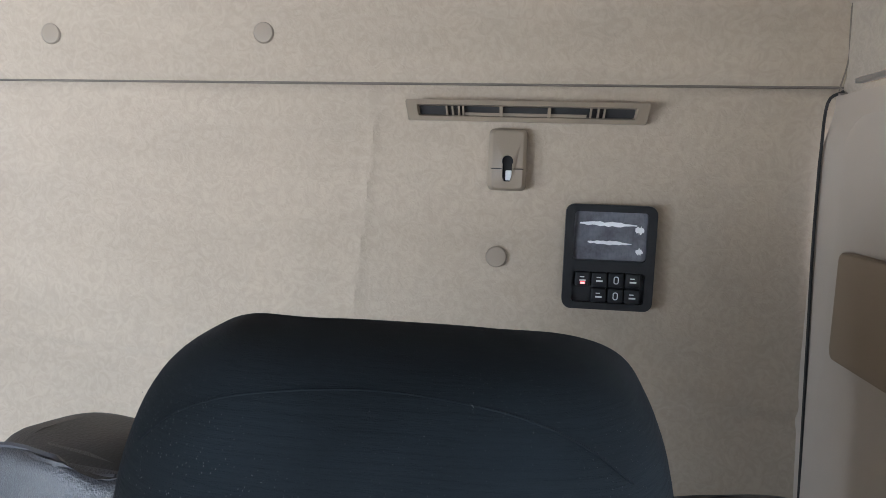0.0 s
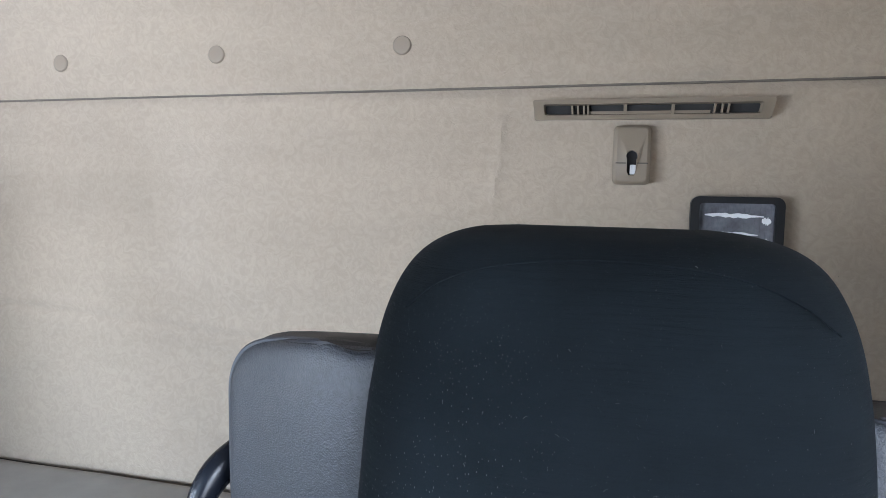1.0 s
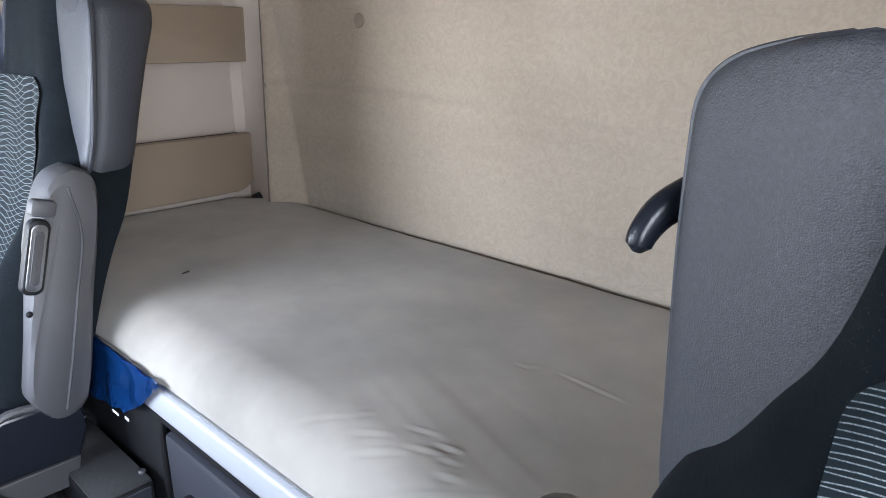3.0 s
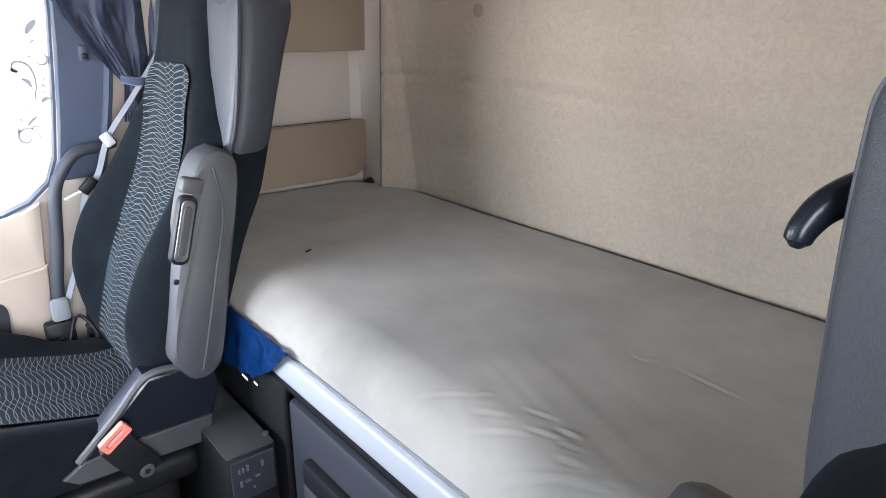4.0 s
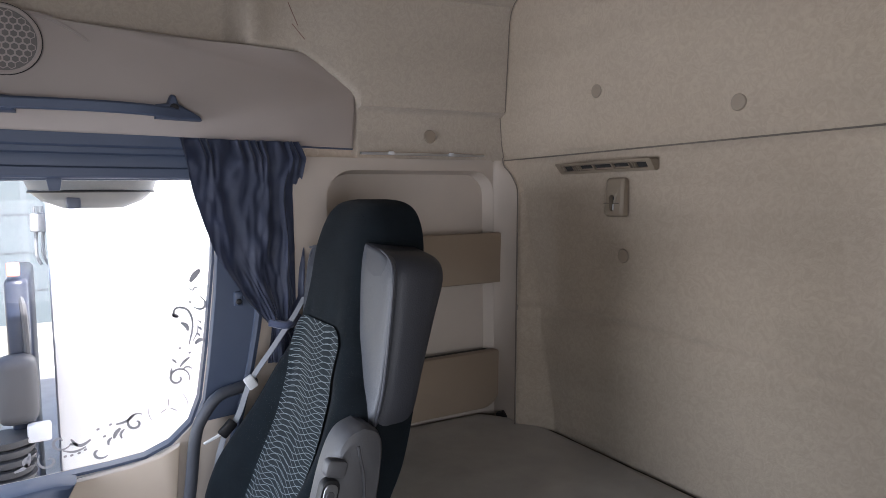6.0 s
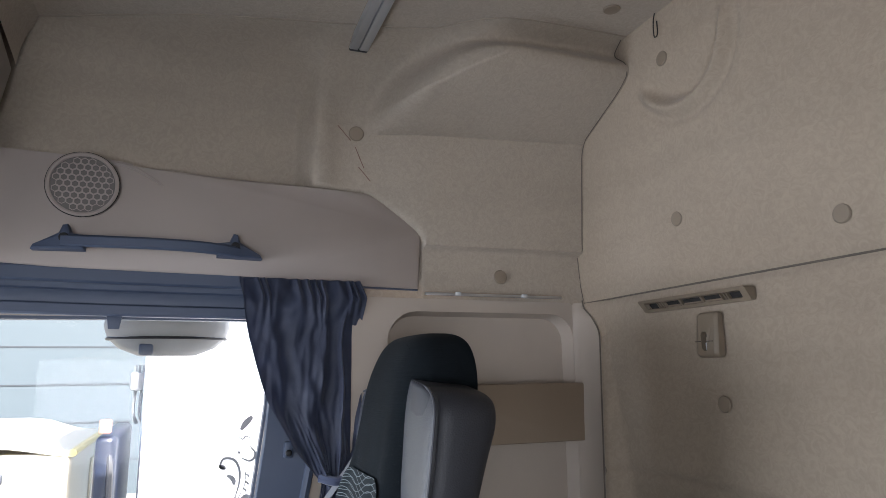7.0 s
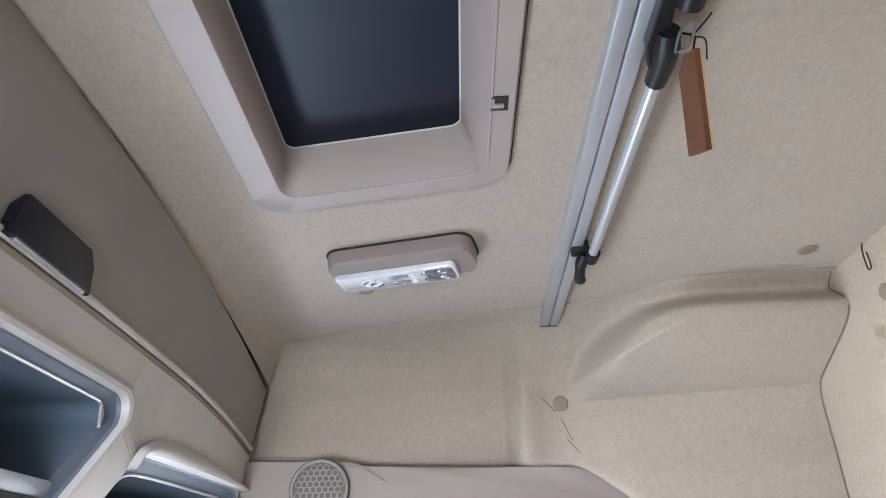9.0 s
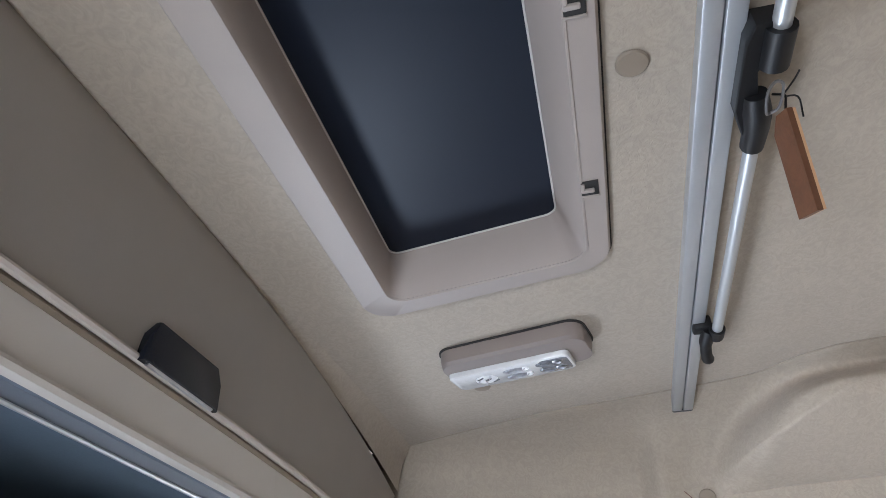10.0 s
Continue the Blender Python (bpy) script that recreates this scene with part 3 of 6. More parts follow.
# ---- bunk ----
def mattress():
    ob = thing("bunk_mattress", "grey-beige fabric covered bunk mattress with creases, against the rear wall", "mattress", (0, 0, 0.56))
    def top(u, v):
        x = -1.082 + 2.164 * u
        cut = 0.11 * max(0.0, (abs(x) - 0.94) / 0.13) ** 1.4
        y0, y1 = -0.010 - cut * 0.75, -0.662
        y = y0 + (y1 - y0) * v
        back = min(1.0, (y0 - y) / 0.03)
        front = min(1.0, (y - y1) / 0.085)
        side = min(1.0, (1.082 - abs(x)) / 0.025)
        z = 0.664 - 0.010 * (1 - math.sqrt(max(0, 1 - (1 - back) ** 2))) - 0.072 * (1 - math.sqrt(max(0, 1 - (1 - front) ** 2))) - 0.012 * (1 - math.sqrt(max(0, 1 - (1 - side) ** 2)))
        z += 0.004 * noise.noise(Vector((x * 2.2, y * 3.0, 1.7))) + 0.0016 * noise.noise(Vector((x * 9, y * 9, 7.1)))
        # short wrinkles where people sit down
        k = bump_at(x - 0.12, 0.22) * bump_at(y + 0.52, 0.14)
        z += 0.0005 * k * noise.noise(Vector((x * 9 + y * 22, y * 46 + x * 14, 2.0)))
        for cx, cy, ln, turn, hh in ((0.190, -0.336, 0.045, -0.07, 0.0008), (0.091, -0.348, 0.012, 0.17, 0.0012), (0.100, -0.340, 0.008, 0.10, 0.0008), (0.019, -0.578, 0.009, 0.9, 0.0012), (0.138, -0.562, 0.014, 0.26, 0.0018), (0.093, -0.557, 0.018, 0.3, 0.0012),
                                     (0.16, -0.628, 0.060, 0.50, 0.0018), (0.17, -0.597, 0.014, 0.3, 0.0016), (-0.02, -0.610, 0.035, 0.6, 0.0008), (0.05, -0.598, 0.022, 0.5, 0.0011), (0.08, -0.612, 0.030, 0.5, 0.0011), (0.12, -0.582, 0.020, 0.35, 0.0013), (0.155, -0.578, 0.012, 0.3, 0.0013), (0.20, -0.612, 0.025, 0.4, 0.0013)):
            dx, dy = x - cx, y - cy
            a, b = dx * math.cos(turn) + dy * math.sin(turn), -dx * math.sin(turn) + dy * math.cos(turn)
            if abs(a) < 1.4 * ln:
                z += hh * bump_at(a, ln) * (bump_at(b - 0.003, 0.0036) - 1.1 * bump_at(b + 0.003, 0.0036))
        return (x, y, z - 0.56)
    part("cover", grid(620, 270, top), MATTRESS, ob)
    part("front_face", rbox((0, -0.635, 0.015), (2.13, 0.05, 0.034), 0.008), MATTRESS, ob)
    rear = [(-1.072, -0.10, 0.09), (-1.03, -0.064, 0.088), (-0.97, -0.030, 0.092), (-0.90, -0.0125, 0.093)] + [(-0.8 + 0.1 * i, -0.0095, 0.0935) for i in range(17)] + [(0.90, -0.0125, 0.093), (0.97, -0.030, 0.092), (1.03, -0.064, 0.088), (1.072, -0.10, 0.09)]
    part("piping", tube(smooth_line(rear, 3), 0.0040, 6), PIPING, ob, "dark piping along the rear edge")
    return ob


mattress()
speck = thing("lint_speck", "tiny dark speck lying on the mattress", "speck", (-0.592, -0.489, 0.6655))
part("fleck", rbox((0, 0, 0), (0.004, 0.016, 0.002), 0.0008, 1, pose(0, 0, 0, 0, 0, 20)), BLACK, speck)

bunk = thing("sleeping_bunk", "dark plastic bunk box with a pale front rail", "bunk", (0, -0.60, 0))
part("front_rail", rbox((0, -0.062, 0.566), (2.16, 0.022, 0.048), 0.008, 3), WHITEMETAL, bunk, "pale painted metal rail along the bunk front")
part("rail_lip", rbox((0, -0.050, 0.593), (2.16, 0.030, 0.006), 0.002), ALU, bunk)
part("under_rail", rbox((0, -0.052, 0.528), (2.16, 0.022, 0.020), 0.004), BLACK, bunk)
part("base_box", rbox((0, 0.28, 0.275), (2.16, 0.62, 0.55)), BLACK, bunk)
part("front_panel", rbox((-0.76, -0.045, 0.26), (0.70, 0.02, 0.50), 0.008), BLACK, bunk)
for x0 in (-0.055, 0.625):
    flap = part("storage_flap", rbox((x0, -0.050, 0.27), (0.64, 0.024, 0.46), 0.012), SHELL, bunk, "dark grey storage flap under the bunk")
    part("flap_handle", rbox((x0 - 0.12, -0.068, 0.40), (0.26, 0.022, 0.05), 0.009), BLACK, flap, "black recessed pull")
    part("flap_groove", rbox((x0 - 0.12, -0.064, 0.345), (0.30, 0.006, 0.03), 0.002), GREY, flap)
part("hook_end", tube([(-1.040, 0.545, 0.656), (-1.022, 0.550, 0.662), (-1.002, 0.556, 0.658)], [0.010, 0.013, 0.008], 8), BLACK, bunk, "black strap end at the bunk corner")


def film_sheet(u, v):
    x = -0.60 + 0.275 * u
    drop = 0.112 * (1 - u**2.6) * v
    y = -0.668 - 0.010 * v - 0.012 * noise.noise(Vector((x * 22, v * 2.2, 3.0))) * v
    return (x, y - 0.006, 0.606 - drop + 0.006 * noise.noise(Vector((x * 30, v * 2, 5.0))))


film_bag = thing("plastic_bag", "crumpled blue plastic bag tucked behind the bunk rail", "bag", (0, 0, 0))
bm = grid(26, 12, film_sheet)
bmesh.ops.solidify(bm, geom=bm.faces[:], thickness=0.0015)
part("sheet", bm, BLUEFILM, film_bag)
for k, (x, w) in enumerate(((-0.470, 0.022), (-0.425, 0.014))):
    part("mark", rbox((x, -0.692, 0.508 + 0.008 * k), (w, 0.0015, 0.005), 0.0006, 1), WHITEMARK, film_bag, "pale printed mark")

amp = thing("amplifier_box", "small black box with sockets on the floor beside the seat", "box", (-0.555, -0.716, 0.0))
part("housing", rbox((0, 0, 0.196), (0.280, 0.092, 0.392), 0.005), BLACK, amp)
part("top_plate", rbox((0, 0, 0.394), (0.276, 0.088, 0.006), 0.002), FLOORMAT, amp, "matt black ribbed lid")
part("socket_plate", rbox((0.1405, 0, 0.345), (0.004, 0.080, 0.082), 0.0015, 1), SHELL, amp)
for y, z, w, h in ((-0.026, 0.366, 0.004, 0.010), (-0.019, 0.367, 0.004, 0.010), (-0.011, 0.368, 0.005, 0.012), (0.016, 0.366, 0.005, 0.014), (-0.024, 0.340, 0.005, 0.013), (-0.012, 0.342, 0.011, 0.005), (0.006, 0.345, 0.009, 0.004), (-0.002, 0.325, 0.004, 0.006)):
    part("socket", rbox((0.1432, y, z), (0.003, w, h), 0.0008, 1), RELEASE, amp, "small bright socket contact")
for x in (-0.133, 0.112):
    part("screw", disc((x, 0.040, 0.396), 0.006, 0.006, (0, 0, 1), 10, 0.001), ALU, amp)


# ---- seats ----
BACK = [
    # height, front, rear, half width, how far the bolsters stand out
    (0.44, -0.815, -0.740, 0.190, 0.010), (0.48, -0.820, -0.728, 0.225, 0.025), (0.55, -0.802, -0.705, 0.243, 0.062), (0.62, -0.782, -0.682, 0.252, 0.082), (0.70, -0.750, -0.655, 0.254, 0.084),
    (0.76, -0.724, -0.630, 0.252, 0.070), (0.82, -0.698, -0.600, 0.248, 0.052), (0.900, -0.672, -0.566, 0.224, 0.034), (0.945, -0.661, -0.540, 0.190, 0.026), (0.985, -0.652, -0.532, 0.170, 0.020),
    (1.025, -0.645, -0.520, 0.152, 0.013), (1.08, -0.636, -0.506, 0.143, 0.008), (1.15, -0.626, -0.496, 0.138, 0.004), (1.180, -0.620, -0.494, 0.135, 0.0), (1.205, -0.610, -0.495, 0.130, 0.0), (1.225, -0.600, -0.498, 0.122, 0.0), (1.239, -0.589, -0.503, 0.112, 0.0), (1.248, -0.577, -0.511, 0.098, 0.0), (1.253, -0.563, -0.520, 0.078, 0.0), (1.255, -0.550, -0.530, 0.052, 0.0),
]
WING = [
    # height, front, joint, rear, inner, outer
    (0.780, -0.640, -0.628, -0.608, 0.150, 0.180), (0.808, -0.640, -0.620, -0.583, 0.120, 0.214), (0.870, -0.632, -0.610, -0.562, 0.105, 0.228), (0.950, -0.616, -0.596, -0.546, 0.100, 0.234),
    (1.040, -0.602, -0.585, -0.522, 0.100, 0.237), (1.100, -0.594, -0.578, -0.503, 0.100, 0.236), (1.128, -0.589, -0.575, -0.498, 0.100, 0.234), (1.144, -0.585, -0.573, -0.498, 0.100, 0.226), (1.153, -0.582, -0.572, -0.503, 0.100, 0.212), (1.157, -0.579, -0.570, -0.514, 0.105, 0.192),
]


def oval(cx, cy, hx, hy, z, power=3.2, k=36):
    out = []
    for i in range(k):
        a = 6.28318 * i / k
        c, s_ = math.cos(a), math.sin(a)
        out.append((cx + hx * math.copysign(abs(c) ** (2 / power), c), cy + hy * math.copysign(abs(s_) ** (2 / power), s_), z))
    return out


def refine(table, steps=4):
    return [tuple(p) for p in (list(v) for v in smooth_table(table, steps))]


def smooth_table(table, n):
    rows = [np.array(r, float) for r in table]
    rows = [2 * rows[0] - rows[1]] + rows + [2 * rows[-1] - rows[-2]]
    out = []
    for a, b, c, d in zip(rows, rows[1:], rows[2:], rows[3:]):
        for i in range(n):
            t = i / n
            out.append(0.5 * (2 * b + (c - a) * t + (2 * a - 5 * b + 4 * c - d) * t * t + (3 * b - a - 3 * c + d) * t**3))
    return out + [rows[-2]]


BACK_FINE = refine(BACK)


def back_face(x, z):
    """The front of the backrest: hollow in the middle, with bolsters at the sides, rounded to the edge."""
    f, b, w, bol = lerp_table(BACK_FINE, z)
    k = min(1.0, abs(x) / w)
    front = f - bol * ease((k - 0.42) / 0.40)
    return b + (front - b) * max(0.0, 1 - k**4.2) ** 0.30


def back_ring(z, f, b, w, bol, n=44):
    out = []
    for i in range(n):
        x = w * math.sin(math.pi * (i / (n - 1) - 0.5))
        out.append((x, back_face(x, z), z))
    for i in range(n - 2, 0, -1):
        x = w * math.sin(math.pi * (i / (n - 1) - 0.5))
        out.append((x, b - min(0.012, 0.3 * (b - f)) * (abs(x) / w) ** 3, z))
    return out


def uv_sheet(bm, scale_u, scale_v):
    """Gives a sheet made by grid() its own metres as texture coordinates."""
    lay = bm.loops.layers.uv.new("UVMap")
    for f in bm.faces:
        for lp in f.loops:
            lp[lay].uv = (lp.vert.co.x * scale_u, (lp.vert.co.z + lp.vert.co.y * 0.4) * scale_v)
    return bm


def cushion_top(x, y):
    """Height of the cushion before its tilt; the bolsters grow towards the knees."""
    bolster = 0.030 if x > 0 else 0.006 + 0.030 * ease((-0.89 - y) / 0.10) - 0.012 * ease((-1.10 - y) / 0.12)
    return 0.410 + bolster * ease((abs(x) - 0.13) / 0.08) - 0.045 * max(0.0, (abs(x) - 0.215) / 0.04) ** 2.2


def slump(x, z):
    """How far the outer corner of the worn driver's headrest falls."""
    return 0.004 * ease((x - 0.045) / 0.08) * ease((z - 1.10) / 0.10) + 0.006 * ease((-x - 0.07) / 0.06) * ease((z - 1.10) / 0.10)


def truck_seat(at, inner, words, lean, drop=0.0, slim=0.0, rise=0.0, arm_at=(0.0, 0.0, 0.0), sweep=0.0, ahead=0.0, narrow=0.0):
    """A suspended truck seat facing forward. inner: the side of its armrest, +1 or -1."""
    ob = thing("truck_seat", words, "seat", at, "truck seats")
    rows = BACK_FINE
    def upright(bm):
        for v in bm.verts:
            v.co.y += lean * (1.17 - v.co.z)
            v.co.z -= drop * ease((v.co.z - 1.06) / 0.14) + (slump(v.co.x, v.co.z) if sweep and v.co.y < -0.40 and abs(v.co.x) < 0.15 else 0.0)
        return bm
    def shoulder(bm):
        for v in bm.verts:
            v.co.z += 1.4 * ahead * ease((0.95 - v.co.z) / 0.14)
            v.co.z -= (0.20 * max(0.0, v.co.y + 0.556) + (0.016 if v.co.x * inner < 0 else 0.0)) * ease((v.co.z - 1.06) / 0.08)
            v.co.y += sweep * ease((abs(v.co.x) - 0.12) / 0.14)
            v.co.x -= math.copysign(1.0, v.co.x) * slim * max(0.0, abs(v.co.x) - 0.13)
            v.co.z += (rise + drop) * ease((v.co.z - 1.00) / 0.12) + 0.14 * (0.20 - abs(v.co.x)) * ease((v.co.z - 1.06) / 0.08) + 0.008 * ease((v.co.z - 1.06) / 0.08)
        return upright(bm)
    body = loft([back_ring(*r) for r in rows])
    for v in body.verts:
        if v.co.x * inner < 0:
            v.co.x *= 1 + 0.085 * bump_at(v.co.z - 0.68, 0.11) * ease((abs(v.co.x) - 0.12) / 0.08)
        else:
            v.co.x *= 1 - narrow * ease((0.92 - v.co.z) / 0.15)
        if sweep:
            v.co.x *= 1 - (0.055 if v.co.x > 0 else 0.02) * ease((v.co.z - 1.0) / 0.1)
    part("backrest", upright(body), CLOTH, ob, "black cloth backrest with integrated headrest")
    for sgn in (-1, 1):
        far = (0.012 if sweep else 0.055) if sgn * inner < 0 else 0.0
        fine = [(z, f - ahead, j - 1.35 * ahead, r - 0.35 * ahead, i, o - far) for z, f, j, r, i, o in refine(WING)]
        pad = [oval(sgn * (i + o) / 2, (f + j) / 2 + 0.004, (o - i) / 2, (j - f) / 2 + 0.004, z, 3.6, 36) for z, f, j, r, i, o in fine]
        wing = part("shoulder_pad", shoulder(loft(pad)), LEATHER, ob, "grey leatherette shoulder pad", angle=60)
        shell = [oval(sgn * (i + o + 0.004) / 2, (j + r) / 2, (o + 0.004 - i) / 2, (r - j) / 2 + 0.008, z + 0.0015, 3.6, 36) for z, f, j, r, i, o in fine]
        part("shoulder_shell", shoulder(loft(shell)), SHELL, ob, "dark leatherette rear of the shoulder", angle=60)
        pipe = [(sgn * (o + 0.0010), j - 0.004, z) for z, f, j, r, i, o in fine[2:-1]] + [(sgn * (0.184 - 0.012 * k), fine[-1][2] - 0.004, 1.1575) for k in range(6)]
        part("seam_piping", shoulder(tube(pipe, 0.0021, 6)), PIPEGREY, wing, "pale grey piping")
    # stitched seam below the top of the headrest
    stitch = smooth_line([(x, back_face(x, z) + 0.0002, z) for x, z in ((-0.098, 1.216), (-0.080, 1.228), (-0.050, 1.237), (0.0, 1.241), (0.050, 1.237), (0.080, 1.228), (0.098, 1.216))], 6)
    part("headrest_seam", upright(tube(stitch, 0.0005, 6)), CLOTH, ob, "stitched seam across the headrest")
    # woven panel on the front of the backrest
    def panel(u, v):
        z = 0.47 + ((1.054 if sweep else 1.024) - 0.47) * v
        half = 0.128 if sweep else 0.119
        if v > 0.93:
            half *= math.sqrt(max(0.0, 1 - ((v - 0.93) / 0.07) ** 2)) * 0.40 + 0.60
        x = half * (2 * u - 1)
        return (x, back_face(x, z) - 0.005, z)
    part("woven_back_panel", upright(uv_sheet(grid(30, 110, panel), 1.45 if sweep else 0.92, 1.45 if sweep else 0.92)), WAVES, ob, "dark cloth panel woven with pale wavy lines")
    # cushion
    def rise_front(y):
        return 0.122 * max(0.0, (-0.84 - y) / 0.46) ** 1.15
    rings = []
    for y, k, drop in ((-0.77, 0.75, 0.03), (-0.79, 0.92, 0.01), (-0.83, 1.0, 0.0), (-0.87, 1.0, 0.0), (-0.91, 1.0, 0.0), (-0.95, 1.0, 0.0), (-0.99, 1.0, 0.0), (-1.03, 1.0, 0.0), (-1.08, 1.0, 0.0), (-1.15, 1.0, 0.0), (-1.22, 1.0, 0.0), (-1.30, 0.97, 0.014), (-1.335, 0.85, 0.05), (-1.345, 0.7, 0.07)):
        line = []
        for i in range(33):
            x = -0.255 + 0.51 * i / 32
            z = cushion_top(x, y) - drop + rise_front(y)
            line.append((x * k, y, z))
        line += [(0.25 * k, y, 0.368 + drop * 0.3), (0.21 * k, y, 0.345 + drop * 0.3), (-0.21 * k, y, 0.345 + drop * 0.3), (-0.25 * k, y, 0.368 + drop * 0.3)]
        rings.append(line)
    part("cushion", loft(rings), CLOTH, ob, "black cloth seat cushion with raised bolsters")
    def seat_panel(u, v):
        y = -0.80 - 0.49 * v
        x = 0.142 * (2 * u - 1)
        z = cushion_top(x, y) + (0.006 * min(1, v * 1.5)) - 0.012 * max(0, v - 0.9) / 0.1
        return (x, y, z + 0.0025 + rise_front(y))
    bm = grid(16, 40, seat_panel)
    lay = bm.loops.layers.uv.new("UVMap")
    for f in bm.faces:
        for lp in f.loops:
            lp[lay].uv = (lp.vert.co.x, lp.vert.co.y)
    part("woven_cushion_panel", bm, WAVES, ob, "dark cloth panel woven with pale wavy lines")
    # armrest folded up along the backrest
    sx = inner
    ax, ay, az = arm_at
    outline = [(-0.655, 0.904), (-0.632, 0.893), (-0.624, 0.868), (-0.632, 0.800), (-0.655, 0.680), (-0.684, 0.530), (-0.698, 0.498), (-0.722, 0.486), (-0.745, 0.492), (-0.766, 0.525), (-0.772, 0.560), (-0.757, 0.650), (-0.738, 0.740), (-0.716, 0.825), (-0.698, 0.872), (-0.680, 0.895)]
    smooth = smooth_line([(a, b, 0) for a, b in outline + outline[:1]], 3)[:-1]
    arm = part("armrest", slab([(p.x, p.y) for p in smooth], lambda u, v, w: (sx * (0.212 + ax + w), u + ay, v + az + 0.014 * ease((0.60 - v) / 0.1)), 0.062, 0.016), GREY, ob, "grey plastic armrest folded up")
    ridge = smooth_line([(px + sx * ax, py + ay, pz + az) for px, py, pz in ((sx * 0.2745, -0.668, 0.875), (sx * 0.2755, -0.660, 0.80), (sx * 0.2755, -0.682, 0.70), (sx * 0.2755, -0.705, 0.60), (sx * 0.2745, -0.725, 0.52))], 5)
    part("moulded_ridge", tube(ridge, 0.0024, 6), GREY, arm)
    slot = round_rect(0.030, 0.115, 0.012)
    tilt = math.atan2(0.055, 0.2)
    def on_arm(u, v, w):
        return (sx * (0.268 + ax + w), -0.729 + ay + u * math.cos(tilt) + v * math.sin(tilt), 0.780 + az + v * math.cos(tilt) - u * math.sin(tilt))
    part("release_frame", slab(slot, on_arm, 0.016, 0.004), BLACK, arm, "black armrest release surround")
    part("release_ring", slab(round_rect(0.022, 0.102, 0.009), lambda u, v, w: on_arm(u, v, w + 0.012), 0.006, 0.002), RELEASE, arm, "silver rim of the release")
    part("release_handle", slab(round_rect(0.013, 0.082, 0.006), lambda u, v, w: on_arm(u, v, w + 0.016), 0.004, 0.0015), GREY, arm, "grey release handle")
    part("release_cap", slab(round_rect(0.034, 0.026, 0.007), lambda u, v, w: on_arm(u + 0.002, v + 0.074, w), 0.018, 0.004), GREY, arm)
    part("stud", disc((sx * (0.273 + ax), -0.750 + ay, 0.694 + az), 0.005, 0.003, (sx, 0, 0), 10, 0.001), BLACK, arm)
    # hinge cover below the armrest
    hinge = [(-0.718, 0.470), (-0.722, 0.505), (-0.734, 0.522), (-0.776, 0.529), (-0.838, 0.530), (-0.890, 0.477), (-0.955, 0.417), (-0.86, 0.426), (-0.735, 0.421)]
    part("hinge_cover", slab(hinge, lambda u, v, w: (sx * (0.205 + w), u, v), 0.055, 0.006), HANDLEDARK, ob, "dark plastic hinge cover", angle=25)
    part("hinge_edge", tube(smooth_line([(sx * 0.256, -0.726, 0.516), (sx * 0.256, -0.776, 0.531), (sx * 0.257, -0.838, 0.533), (sx * 0.257, -0.892, 0.479), (sx * 0.256, -0.958, 0.417)], 4), 0.007, 8), GREY, ob)
    lower = [(-0.735, 0.4185), (-0.86, 0.4235), (-0.955, 0.4145), (-0.985, 0.395), (-0.965, 0.378), (-0.745, 0.370)]
    part("seat_side_skirt", slab(lower, lambda u, v, w: (sx * (0.205 + w), u, v), 0.054, 0.005), GREY, ob, "grey plastic skirt beside the cushion", angle=25)
    buckle = part("belt_buckle", ribbon([(sx * 0.284, -0.908, 0.452), (sx * 0.285, -0.892, 0.424), (sx * 0.283, -0.872, 0.392), (sx * 0.278, -0.862, 0.372)], 0.050, 0.018, (0, 0.9, 0.43)), BLACK, ob, "black belt buckle with a red button")
    button = holed_plate([(a, b) for a, b in round_rect(0.052, 0.021, 0.004)], [round_rect(0.036, 0.009, 0.002)], lambda u, v, w: (sx * (0.284 + w), -0.905 + u * 0.80 - v * 0.60, 0.462 + u * 0.60 + v * 0.80), 0.0125)
    part("buckle_button", button, RED, buckle, "red release button", angle=30)
    part("buckle_bolt", disc((sx * 0.286, -0.866, 0.378), 0.013, 0.006, (sx, 0, 0), 14, 0.002), GREY, buckle)
    part("bolt_hole", disc((sx * 0.2922, -0.866, 0.378), 0.005, 0.001, (sx, 0, 0), 10, 0.0004), BLACK, buckle)
    part("suspension_base", rbox((0, -1.0, 0.15), (0.40, 0.42, 0.30), 0.03, 3), BLACK, ob, "black suspension base under the cushion")
    part("cushion_frame", rbox((0, -1.01, 0.315), (0.47, 0.50, 0.06), 0.02, 3), BLACK, ob)
    part("rear_cover", loft([oval(0, -0.605 - 0.115 * k, 0.20, 0.014, 0.80 - 0.36 * k, 4, 24) for k in (0.0, 0.3, 0.6, 1.0)]), SHELL, ob, "dark plastic rear cover of the backrest")
    return ob


